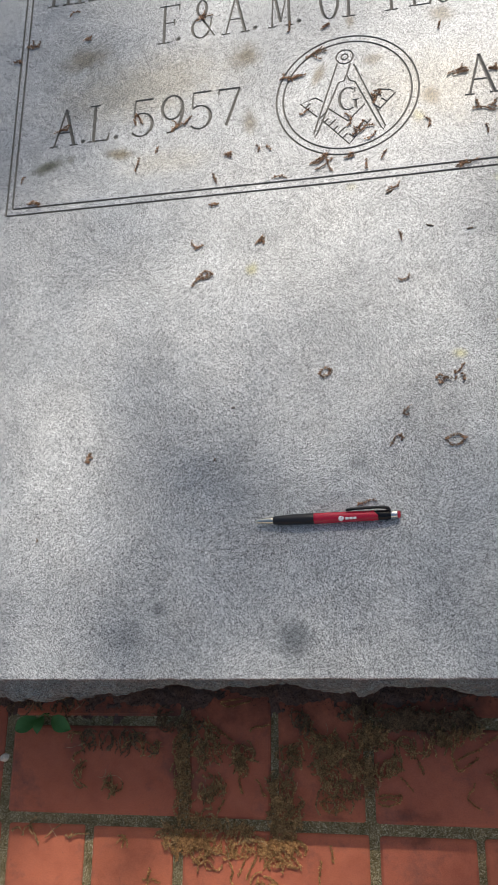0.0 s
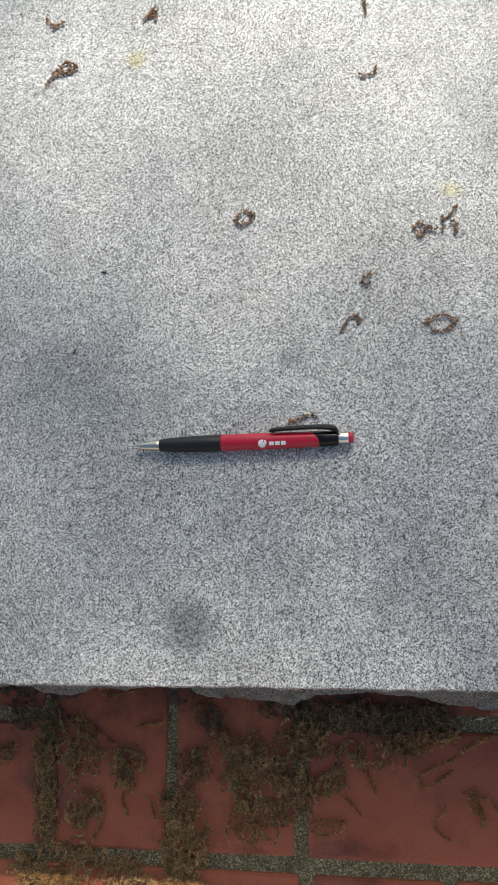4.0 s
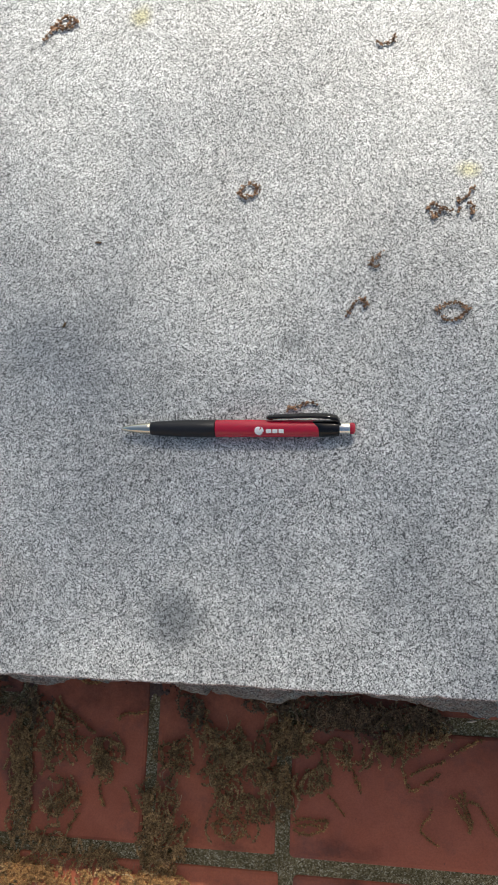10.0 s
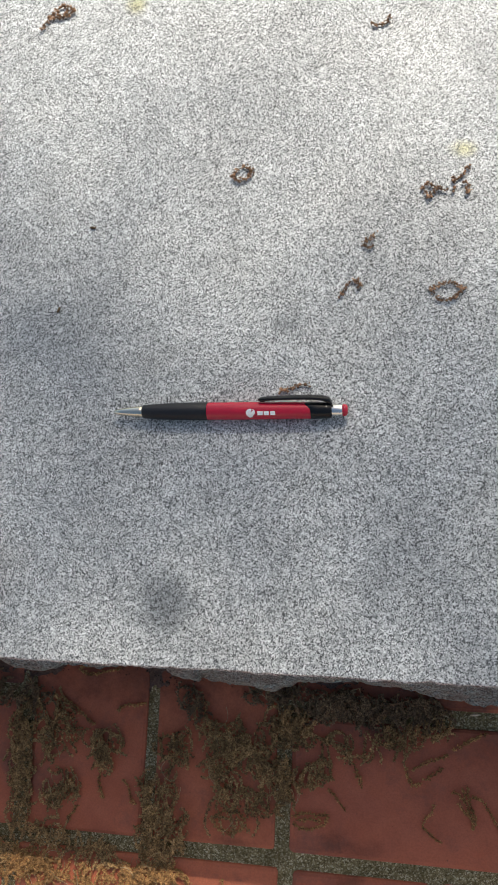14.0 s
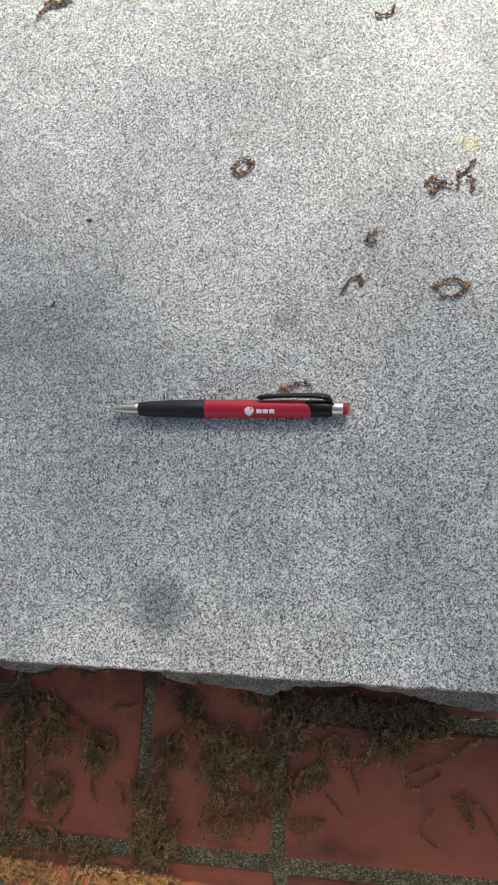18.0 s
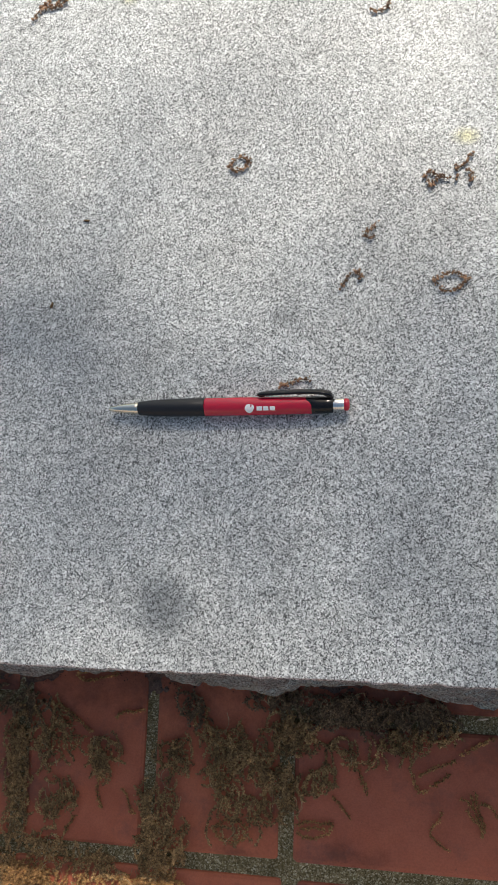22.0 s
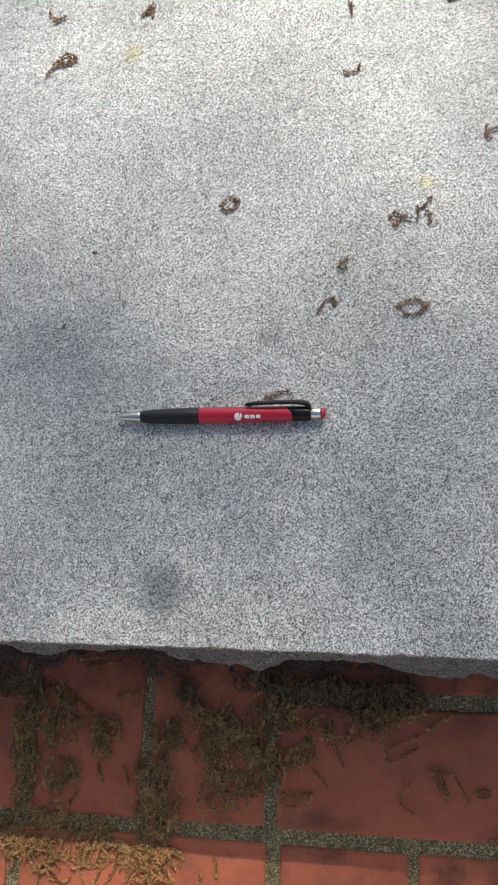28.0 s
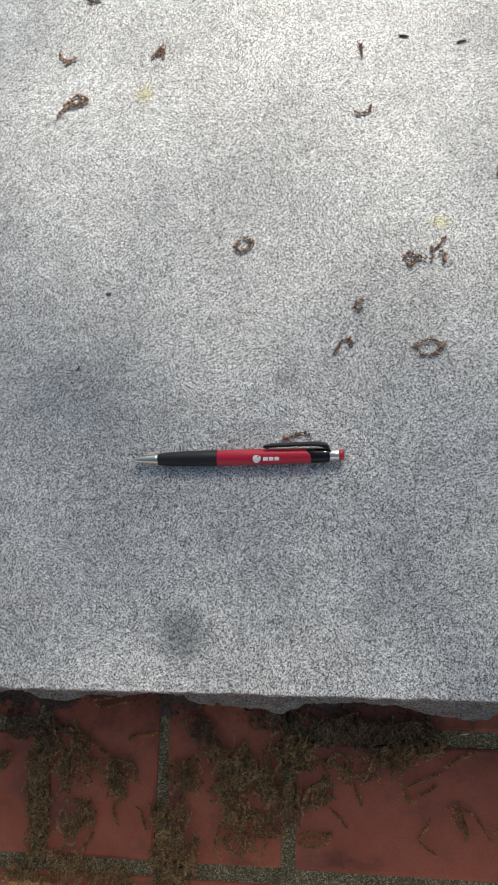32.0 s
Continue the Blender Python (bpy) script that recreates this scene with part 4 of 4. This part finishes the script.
def drift(heap, x0, y0, x1, y1, spread, count):
    """Catkins strewn along a line on the bricks: buds and stalks; most trail down, away from the slab."""
    rng = DRIFT_RNG
    for _ in range(round(count * (1.6 if heap is DEEP_SHADE else 1.0))):
        t = rng.random()
        x, y = x0 + (x1 - x0) * t + rng.gauss(0, spread * 0.5), y0 + (y1 - y0) * t + rng.gauss(0, spread * 0.5)
        a = rng.gauss(-1.6, 0.6) if rng.random() < (0.7 if y > -0.29 else 0.2) else rng.uniform(0, 6.3)
        long = rng.uniform(0.011, 0.026)
        x, y = x - long * 0.45 * math.cos(a), y - long * 0.45 * math.sin(a)
        line = wander(x, y, a - 0.5 * (bend := rng.uniform(-3.0, 3.0)), long, bend, rng, 0.0013 + 0.004 * rng.random() ** 2, 8)
        if rng.random() < 0.10:
            BARE.append(tube(line, [0.00022] * len(line), 4))
            continue
        stalk, buds = string_of(line, rng.uniform(0.0036, 0.0047), rng, 0.078, 0.86, 0.34)
        heap.append(stalk)
        heap.extend(buds)


BARE = []
drift(BROWN, -0.194, -0.219, -0.188, -0.283, 0.0055, 44)
drift(BROWN, -0.181, -0.204, -0.167, -0.238, 0.0082, 30)
drift(BROWN, -0.162, -0.201, -0.148, -0.226, 0.0047, 18)
drift(BROWN, -0.136, -0.225, -0.113, -0.223, 0.0043, 20)
drift(BROWN, -0.131, -0.235, -0.113, -0.240, 0.0043, 18)
drift(BROWN, -0.173, -0.252, -0.145, -0.262, 0.0051, 16)
drift(BROWN, -0.165, -0.264, -0.159, -0.277, 0.0043, 14)
drift(BROWN, -0.092, -0.252, -0.081, -0.271, 0.0051, 18)
drift(BROWN, -0.089, -0.281, -0.062, -0.277, 0.0059, 22)
drift(BROWN, -0.091, -0.291, -0.060, -0.294, 0.0062, 34)
drift(BROWN, -0.092, -0.306, -0.060, -0.305, 0.0035, 16)
drift(BROWN, -0.182, -0.299, -0.107, -0.308, 0.0059, 44)
drift(BROWN, -0.196, -0.292, -0.156, -0.295, 0.0043, 16)
drift(BROWN, -0.077, -0.226, -0.061, -0.219, 0.0043, 16)
drift(BROWN, -0.072, -0.243, -0.060, -0.231, 0.0043, 14)
drift(BROWN, -0.049, -0.202, -0.026, -0.228, 0.0070, 44)
drift(BROWN, -0.043, -0.235, -0.025, -0.250, 0.0043, 22)
drift(BROWN, -0.025, -0.209, -0.010, -0.231, 0.0070, 36)
drift(BROWN, -0.033, -0.260, -0.009, -0.258, 0.0029, 16)
drift(BROWN, -0.036, -0.276, -0.008, -0.275, 0.0023, 8)
drift(BROWN, -0.075, -0.263, -0.067, -0.258, 0.0039, 8)
drift(BROWN, 0.012, -0.206, 0.032, -0.205, 0.0101, 60)
drift(BROWN, -0.005, -0.213, 0.005, -0.245, 0.0070, 36)
drift(BROWN, 0.012, -0.233, 0.019, -0.260, 0.0051, 36)
drift(BROWN, 0.027, -0.240, 0.049, -0.233, 0.0039, 20)
drift(BROWN, -0.005, -0.258, 0.011, -0.262, 0.0020, 7)
drift(BROWN, 0.088, -0.202, 0.104, -0.212, 0.0051, 16)
drift(BROWN, 0.109, -0.206, 0.131, -0.197, 0.0051, 20)
drift(BROWN, 0.048, -0.210, 0.064, -0.222, 0.0051, 16)
drift(BROWN, 0.078, -0.212, 0.080, -0.223, 0.0012, 4)
drift(BROWN, -0.261, -0.211, -0.227, -0.221, 0.0083, 12)
drift(BROWN, -0.280, -0.272, -0.272, -0.263, 0.0032, 4)
drift(BROWN, -0.197, -0.209, -0.193, -0.237, 0.0058, 16)
drift(BROWN, -0.193, -0.240, -0.193, -0.258, 0.0032, 10)
drift(BROWN, -0.216, -0.300, -0.198, -0.317, 0.0058, 22)
drift(BROWN, 0.219, -0.223, 0.234, -0.247, 0.0109, 34)
drift(BROWN, 0.205, -0.205, 0.214, -0.209, 0.0038, 6)
drift(BROWN, 0.234, -0.194, 0.246, -0.224, 0.0083, 20)
drift(BROWN, 0.195, -0.286, 0.212, -0.289, 0.0038, 9)
drift(BROWN, 0.219, -0.278, 0.222, -0.281, 0.0026, 3)
drift(BROWN, -0.326, -0.206, -0.315, -0.255, 0.0064, 14)
drift(BROWN, -0.295, -0.242, -0.276, -0.272, 0.0038, 7)
drift(BROWN, -0.196, -0.229, -0.192, -0.279, 0.0045, 16)
drift(BROWN, -0.391, -0.311, -0.308, -0.313, 0.0038, 8)
drift(GOLD, -0.192, -0.317, -0.156, -0.322, 0.0031, 34)
drift(GOLD, -0.136, -0.321, -0.058, -0.315, 0.0023, 36)
drift(GOLD, -0.211, -0.317, -0.191, -0.328, 0.0045, 14)
drift(GOLD, -0.188, -0.318, -0.153, -0.318, 0.0042, 24)
drift(GOLD, -0.177, -0.329, -0.146, -0.341, 0.0038, 11)
drift(GOLD, -0.143, -0.330, -0.121, -0.321, 0.0038, 12)
drift(GOLD, -0.107, -0.320, -0.058, -0.319, 0.0038, 28)
drift(GOLD, -0.096, -0.330, -0.065, -0.333, 0.0035, 16)
drift(GOLD, -0.102, -0.353, -0.080, -0.359, 0.0032, 10)
drift(GOLD, -0.096, -0.364, -0.085, -0.389, 0.0029, 13)
drift(GOLD, -0.263, -0.321, -0.261, -0.318, 0.0010, 2)
drift(DEEP_SHADE, -0.062, -0.187, -0.049, -0.198, 0.0035, 8)
drift(DEEP_SHADE, 0.032, -0.190, 0.072, -0.184, 0.0062, 46)
drift(DEEP_SHADE, 0.072, -0.191, 0.131, -0.184, 0.0055, 56)
drift(DEEP_SHADE, -0.006, -0.182, 0.027, -0.178, 0.0059, 24)
drift(DEEP_SHADE, -0.253, -0.208, -0.224, -0.226, 0.0029, 5)
drift(DEEP_SHADE, -0.315, -0.215, -0.245, -0.214, 0.0102, 20)
drift(DEEP_SHADE, -0.226, -0.189, -0.178, -0.198, 0.0083, 20)
drift(DEEP_SHADE, -0.412, -0.178, -0.318, -0.171, 0.0058, 14)


def heap_of(name, pieces, mat, label):
    tagged(new(name, mesh_of(name, *joined(pieces), mat)), label, "leaf litter", kind="stuff")


heap_of("shade_brown_litter", BROWN, CATKIN_SHADE_BROWN, "drifts of dry oak catkins, browned for shade, over brick and joints")
heap_of("golden_litter", GOLD, CATKIN_GOLD, "drift of golden-brown oak catkins on sunlit brick")
heap_of("deep_shade_litter", DEEP_SHADE, CATKIN_DEEP_SHADE, "mat of old catkins along the slab's foot, darkened for shade")
heap_of("bare_stalks", BARE, BARE_STALK, "thin pale curled catkin stalks among the litter")


def crumbs(name, places, mat, label, small, large, seed):
    """Loose grains: octahedra, each with a size and turn of its own."""
    rng = random.Random(seed)
    pieces = []
    for x, y, z in places:
        q = rng.uniform(small, large) * (1.8 if rng.random() < 0.05 else 1)
        pieces.append(bud((x, y, z + q * 0.2), q, rng))
    tagged(new(name, mesh_of(name, *joined(pieces), mat)), label, "grit", kind="stuff")


def soil_height(x, y):
    """Soil banked against the slab's foot, darkened for shade; below zero the brick shows."""
    n = 0.40 * noise.noise((x * 24, y * 30, 1.5)) + 0.38 * noise.noise((x * 75, y * 90, 4.5)) + 0.34 * noise.noise((x * 260, y * 260, 7.5))
    bank = 0.0022 - 0.0062 * max(0.0, -0.160 - y) / 0.03
    thin = 0.0026 * math.exp(-((x - 0.13) / 0.06) ** 2)
    return bank + 0.0052 * n - thin


def shade_soil_bed():
    xs, ys = np.arange(-0.62, 0.50, 0.0018), np.arange(-0.215, -0.100, 0.0018)
    verts = [(x, y, min(soil_height(x, y), 0.02)) for y in ys for x in xs]
    w = len(xs)
    faces = [(j * w + i, j * w + i + 1, (j + 1) * w + i + 1, (j + 1) * w + i) for j in range(len(ys) - 1) for i in range(w - 1)]
    tagged(new("soil", smooth(mesh_of("soil", verts, faces, SHADE_SOIL))), "dark soil banked against the slab's foot, shade in its colour", "soil", kind="stuff")


shade_soil_bed()


# dark grains strewn to deepen the shade beside the slab
def shade_crumb_places():
    rng = random.Random(31)
    for _ in range(9000):
        x, y = rng.uniform(-0.45, 0.40), -0.150 - abs(rng.gauss(0, 0.022))
        h = soil_height(x, y)
        if h > -0.0012:
            yield x, y, max(h, 0.0)


def column(i, near):
    """The x of the joint at the left of block i, in the row along the slab or in the rows before it."""
    known = (-0.412, -0.193, 0.0165, 0.2365) if near else (-0.408, -0.197, 0.019, 0.237)
    k = min(max(i + 2, 0), 3)
    return known[k] + (i + 2 - k) * PITCH


def joint_places():
    """Sand grains in the joints of the basket weave."""
    rng = random.Random(32)
    for _ in range(13000):
        i, j = rng.randrange(-3, 2), rng.randrange(-2, 1)
        u, v = rng.uniform(0, 1), rng.gauss(0, 0.0028)
        x0, x1, y0 = column(i, j == 0), column(i + 1, j == 0), CORNER_Y + j * PITCH
        kind = rng.randrange(3)
        if kind == 0:
            p = (x0 + u * (x1 - x0), y0 + v)
        elif kind == 1:
            p = (x0 + v, y0 + u * PITCH)
        else:
            p = (x0 + u * (x1 - x0), y0 + PITCH / 2 + v) if (i + j) % 2 == 0 else ((x0 + x1) / 2 + v, y0 + u * PITCH)
        yield p[0], p[1], -0.0024


PITCH, JOINT, SEAM, CORNER_Y = 0.2145, 0.0108, 0.0088, -0.2985
crumbs("shade_crumbs", shade_crumb_places(), SHADE_HUMUS, "dark crumbs added on the bricks to deepen the slab's foot shade", 0.0003, 0.0008, 33)
crumbs("mortar_grit", joint_places(), GRIT, "pale and brown sand grains in the mortar joints", 0.0003, 0.0009, 34)


# ---------------------------------------------------------------- small things on the bricks
def seedling():
    thing = tagged(new("seedling"), "small green seedling growing at the slab's foot", "plant")
    thing.matrix_world = pose(-0.364, -0.184, 0.0)
    for off, a, long, wide in ((0.010, 212, 0.027, 0.0095), (0.003, 262, 0.020, 0.0062), (0.012, 336, 0.031, 0.0095)):
        verts, faces = [], []
        for i in range(9):
            t = i / 8
            w = wide * math.sin(math.pi * min(0.06 + t * 0.94, 1)) ** 0.8
            z = 0.012 + 0.009 * math.sin(t * 2.4)
            for s in (-1, -0.5, 0, 0.5, 1):
                verts.append((off + long * t, w * s, z + abs(s) * 0.0015))
        for i in range(8):
            for k in range(4):
                p = i * 5 + k
                faces.append((p, p + 5, p + 6, p + 1))
        me = smooth(mesh_of("leaf", verts, faces, SEEDLING))
        me.transform(Matrix.Rotation(radians(a), 4, "Z"))
        leaf = part("leaf", me, thing)
        c, q = math.cos(radians(a)), math.sin(radians(a))
        part("leaf_stalk", mesh_of("leaf_stalk", *tube([(0, 0, 0.012), ((off + 0.002) * c, (off + 0.002) * q, 0.0125)], [0.0006, 0.0005], 5), SEEDLING), leaf)
    part("stem", mesh_of("stem", *tube([(0, 0, -0.002), (0.001, 0, 0.006), (0, 0, 0.013)], [0.0012, 0.001, 0.0008]), SEEDLING), thing)


seedling()


def pebble(name, x, y, size, squash, turn, label):
    bm = bmesh.new()
    bmesh.ops.create_icosphere(bm, subdivisions=2, radius=1)
    for v in bm.verts:
        v.co *= 1 + 0.25 * noise.noise(v.co * 1.7 + Vector((x * 50, y * 50, 0)))
        v.co = Vector((v.co.x * size, v.co.y * size * squash, v.co.z * size * 0.4))
    me = bpy.data.meshes.new(name)
    bm.to_mesh(me)
    bm.free()
    me.materials.append(PEBBLE)
    ob = new(name, me)
    ob.matrix_world = pose(x, y, size * 0.3, 0, 0, turn)
    return tagged(ob, label, "pebble")


pebble("pebble", -0.4150, -0.2338, 0.0062, 0.75, 20, "pale rounded pebble in a brick joint")
pebble("stone_chip", 0.155, -0.1868, 0.0040, 0.2, 8, "thin white stone chip on the mortar joint")
for x, y, size, squash, turn in ((0.2364, -0.3173, 0.0034, 0.6, 70), (0.2391, -0.3398, 0.0028, 0.6, 100), (0.2345, -0.3559, 0.0026, 0.7, 40), (0.2361, -0.3625, 0.0030, 0.5, 120)):
    pebble("pebble", x, y, size, squash, turn, "small white pebble bedded in a mortar joint")


# ---------------------------------------------------------------- an unseen wall behind, added to block low sky and bounce sunlight
def bounce_wall():
    bm = bmesh.new()
    for z, high, deep in ((0.7, 1.4, 0.22), (1.44, 0.08, 0.30)):
        bmesh.ops.create_cube(bm, size=1.0, matrix=Matrix.Translation((0, -2.4, z)) @ Matrix.Diagonal((14, deep, high, 1)))
    bmesh.ops.bevel(bm, geom=bm.edges[:], offset=0.01, segments=2, affect="EDGES")
    me = bpy.data.meshes.new("bounce_wall_south")
    bm.to_mesh(me)
    bm.free()
    me.materials.append(BOUNCE_TIMBER)
    return tagged(new("bounce_wall_south", me), "plain unseen timber wall with a coping, added to bounce light", "wall", kind="structure")


bounce_wall()


# ---------------------------------------------------------------- the tree whose crown dapples the light
# thick places of the crown by where their shadow falls: x, y, radius, amount
THICK_LEAF = [(-0.37, 0.64, 0.09, 1.1), (-0.41, 0.45, 0.06, 0.75), (-0.31, 0.36, 0.06, 0.2), (-0.06, 0.57, 0.035, 0.5), (-0.20, 0.62, 0.06, 0.25), (-0.40, 0.60, 0.06, 0.6),
              (-0.10, -0.12, 0.05, 0.2), (-0.115, -0.065, 0.055, 1.1), (-0.16, 0.05, 0.05, 0.75), (-0.20, -0.06, 0.06, 0.75), (0.02, -0.05, 0.06, 0.42), (0.08, 0.02, 0.05, 0.1),
              (0.19, 0.24, 0.07, 0.25), (0.18, 0.04, 0.06, 0.24), (-0.15, -0.085, 0.035, 0.5), (-0.385, -0.13, 0.04, 0.8), (-0.23, 0.19, 0.06, 0.2)]
MORE_THICK_LEAF = [(0.12, -0.06, 0.07, 0.15), (0.30, 0.30, 0.09, 0.5), (0.34, 0.02, 0.10, 0.5), (0.22, 0.28, 0.04, 0.25), (0.21, -0.05, 0.06, 0.35), (0.27, 0.44, 0.06, 0.5), (0.19, 0.43, 0.04, 0.15),
                   (0.20, -0.23, 0.07, 0.7), (0.11, -0.23, 0.05, 0.5), (0.32, -0.22, 0.07, 0.7), (0.10, -0.38, 0.055, 0.35), (0.23, -0.38, 0.07, 0.6), (-0.20, 0.31, 0.05, 0.1), (-0.36, -0.02, 0.04, 0.2)]
# and its gaps
GAPS = [(-0.275, 0.02, 0.055, -0.6), (-0.31, 0.15, 0.05, -0.25), (-0.33, -0.07, 0.04, -0.2), (-0.26, -0.10, 0.05, -0.2), (0.12, 0.46, 0.10, -0.2), (-0.20, 0.48, 0.08, -0.25), (-0.13, 0.64, 0.045, -0.4),
        (-0.11, 0.35, 0.07, -0.16), (0.00, 0.30, 0.07, -0.12), (-0.05, 0.21, 0.06, -0.1), (0.04, -0.135, 0.045, -0.2), (0.15, -0.14, 0.03, -0.25), (-0.02, 0.0, 0.045, -0.14), (-0.03, 0.09, 0.06, -0.06), (-0.08, -0.215, 0.05, -0.2), (-0.34, -0.21, 0.06, -0.3)]


def cover(x, y):
    """How thickly leaves stand between the sun and a place on the slab."""
    c = 0.29 - 0.17 * max(0.0, min(1.0, (y - 0.04) / 0.30))
    c -= 0.2 * max(0.0, min(1.0, (-0.34 - y) / 0.1))
    for px, py, r, amount in THICK_LEAF + MORE_THICK_LEAF + GAPS:
        c += amount * math.exp(-((x - px) ** 2 + (y - py) ** 2) / (2 * r * r))
    return max(0.0, min(1.0, c))


def shade_tree():
    rng = random.Random(21)
    thing = tagged(new("oak_tree"), "tall oak tree with spreading leafy crown over the pavement", "tree")
    base = Vector((4.6, 9.5, 0))
    thing.matrix_world = Matrix.Translation(base)
    heart = Vector((0, 0, TOP)) + SUN_WAY * 12.0
    top = heart - base
    part("trunk", smooth(mesh_of("trunk", *tube([(0, 0, -0.1), (0.05, 0, 1.5), (-0.1, -0.05, 3.5), (-0.3, -0.2, 5.5), (-0.7, -0.4, 7.0)], [0.36, 0.28, 0.24, 0.2, 0.13], 14), BARK)), thing)
    # limbs spread beside the gap through which the slab is lit
    for k, (fx, fy, far) in enumerate(((0.95, 1.5, 12.5), (1.15, 0.4, 11.6), (1.0, -0.5, 12.2), (1.7, -1.2, 11.0), (2.6, 0.2, 11.5), (3.4, 1.6, 12.4))):
        end = Vector((fx, fy, TOP)) + SUN_WAY * far - base
        start = Vector((-0.3, -0.2, 5.2 + 0.2 * k))
        mid = start.lerp(end, 0.5) + Vector((0.4, 0, 0.4))
        part("limb", smooth(mesh_of("limb", *tube([start, mid, end], [0.10, 0.06, 0.015], 8), BARK)), thing)
    verts, faces = [], []

    def leaf(p, size):
        m = Euler((rng.uniform(-1, 1), rng.uniform(-1, 1), rng.uniform(0, 6.3))).to_matrix()
        n = len(verts)
        for u, v, w in ((-1, 0, 0), (-0.35, 0.42, 0.08), (0.45, 0.36, 0.05), (1, 0, -0.12), (0.45, -0.36, 0.05), (-0.35, -0.42, 0.08)):
            verts.append(tuple(p + m @ Vector((u, v, w)) * size))
        faces.append((n, n + 1, n + 4, n + 5))
        faces.append((n + 1, n + 2, n + 3, n + 4))

    # over the slab: leaves stand as the dappled light has them
    for _ in range(9000):
        x, y = rng.uniform(-0.9, 0.9), rng.uniform(-0.9, 1.0)
        if rng.random() < cover(x, y):
            leaf(Vector((x, y, TOP)) + SUN_WAY * rng.uniform(10.8, 13.2) - base, rng.uniform(0.022, 0.040))
    # the rest of the crown
    for _ in range(5200):
        d = Vector((rng.gauss(0, 1), rng.gauss(0, 1), rng.gauss(0, 0.7)))
        p = heart + d * 1.5 + Vector((0.6, 1.2, 1.4))
        foot = p - SUN_WAY * ((p.z - TOP) / SUN_WAY.z)
        if abs(foot.x) < 0.9 and -0.9 < foot.y < 1.0:
            continue
        leaf(p - base, rng.uniform(0.04, 0.07))
    part("crown", mesh_of("crown", verts, faces, LEAF), thing)


shade_tree()


# ---------------------------------------------------------------- the bricks, in basket weave
def brick_mesh(seed):
    """A paving brick lying along x, with rounded and slightly worn edges."""
    rng = random.Random(seed)
    lx, ly, h = (PITCH - JOINT) / 2, (PITCH / 2 - JOINT) / 2, 0.05
    verts, faces = [], []
    for inset, z in ((0.0, -h), (0.0, -0.0032), (0.0009, -0.0010), (0.0032, 0.0)):
        ring = []
        for sx, sy in ((-1, -1), (1, -1), (1, 1), (-1, 1)):
            for corner in ((0.0, 0.003), (0.0009, 0.0009), (0.003, 0.0)) if sx * sy > 0 else ((0.003, 0.0), (0.0009, 0.0009), (0.0, 0.003)):
                ring.append((sx * (lx - inset - corner[0]) + rng.uniform(-1, 1) * 0.0005, sy * (ly - inset - corner[1]) + rng.uniform(-1, 1) * 0.0005, z))
        verts += ring
    for i in range(3):
        for k in range(12):
            a, b = i * 12 + k, i * 12 + (k + 1) % 12
            faces.append((a, b, b + 12, a + 12))
    faces.append(tuple(range(36, 48)))
    return mesh_of("brick", verts, faces, BRICK)


def paving():
    rng = random.Random(8)
    kinds = [brick_mesh(k) for k in range(6)]
    for i in range(-6, 6):
        for j in range(-5, 1):
            x0, x1, cy = column(i, j == 0), column(i + 1, j == 0), CORNER_Y + (j + 0.5) * PITCH
            flat = (i + j) % 2 == 0
            for s in (-1, 1):
                ob = new("brick", kinds[rng.randrange(6)])
                ob.parent = GROUND
                wide = (x1 - x0 - JOINT - SEAM) / 2
                x, y = ((x0 + x1) / 2, cy + s * PITCH / 4) if flat else ((x0 + x1) / 2 + s * (wide + SEAM) / 2, cy)
                fit = Matrix.Diagonal(((x1 - x0 - JOINT) / (PITCH - JOINT), 1, 1, 1) if flat else (1, wide / (PITCH / 2 - JOINT), 1, 1))
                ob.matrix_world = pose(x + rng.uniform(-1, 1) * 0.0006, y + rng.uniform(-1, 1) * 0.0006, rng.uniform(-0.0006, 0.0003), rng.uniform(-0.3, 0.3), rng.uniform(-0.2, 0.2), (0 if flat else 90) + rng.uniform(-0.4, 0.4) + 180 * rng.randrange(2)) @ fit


paving()


def far_paving():
    """The same weave further out, joined."""
    rng = random.Random(9)
    base = brick_mesh(3)
    own = [v.co.copy() for v in base.vertices]
    faces0 = [tuple(f.vertices) for f in base.polygons]
    pieces = []
    for i in range(-16, 17):
        for j in range(-11, 12):
            if (-6 <= i < 6 and -5 <= j < 1) or (-3 <= i < 4 and 1 <= j < 8):
                continue
            cx, cy = (column(i, False) + column(i + 1, False)) / 2, CORNER_Y + (j + 0.5) * PITCH
            flat = (i + j) % 2 == 0
            for s in (-1, 1):
                o = s * PITCH / 4
                m = pose(cx, cy + o, 0) if flat else pose(cx + o, cy, 0, 0, 0, 90)
                m = m @ pose(0, 0, rng.uniform(-0.0006, 0.0003), 0, 0, rng.uniform(-0.4, 0.4))
                pieces.append(([m @ v for v in own], faces0))
    ob = new("far_bricks", mesh_of("far_bricks", *joined(pieces), BRICK))
    ob.parent = GROUND
    return tagged(ob, "red paving bricks laid in basket weave", kind="stuff")


far_paving()
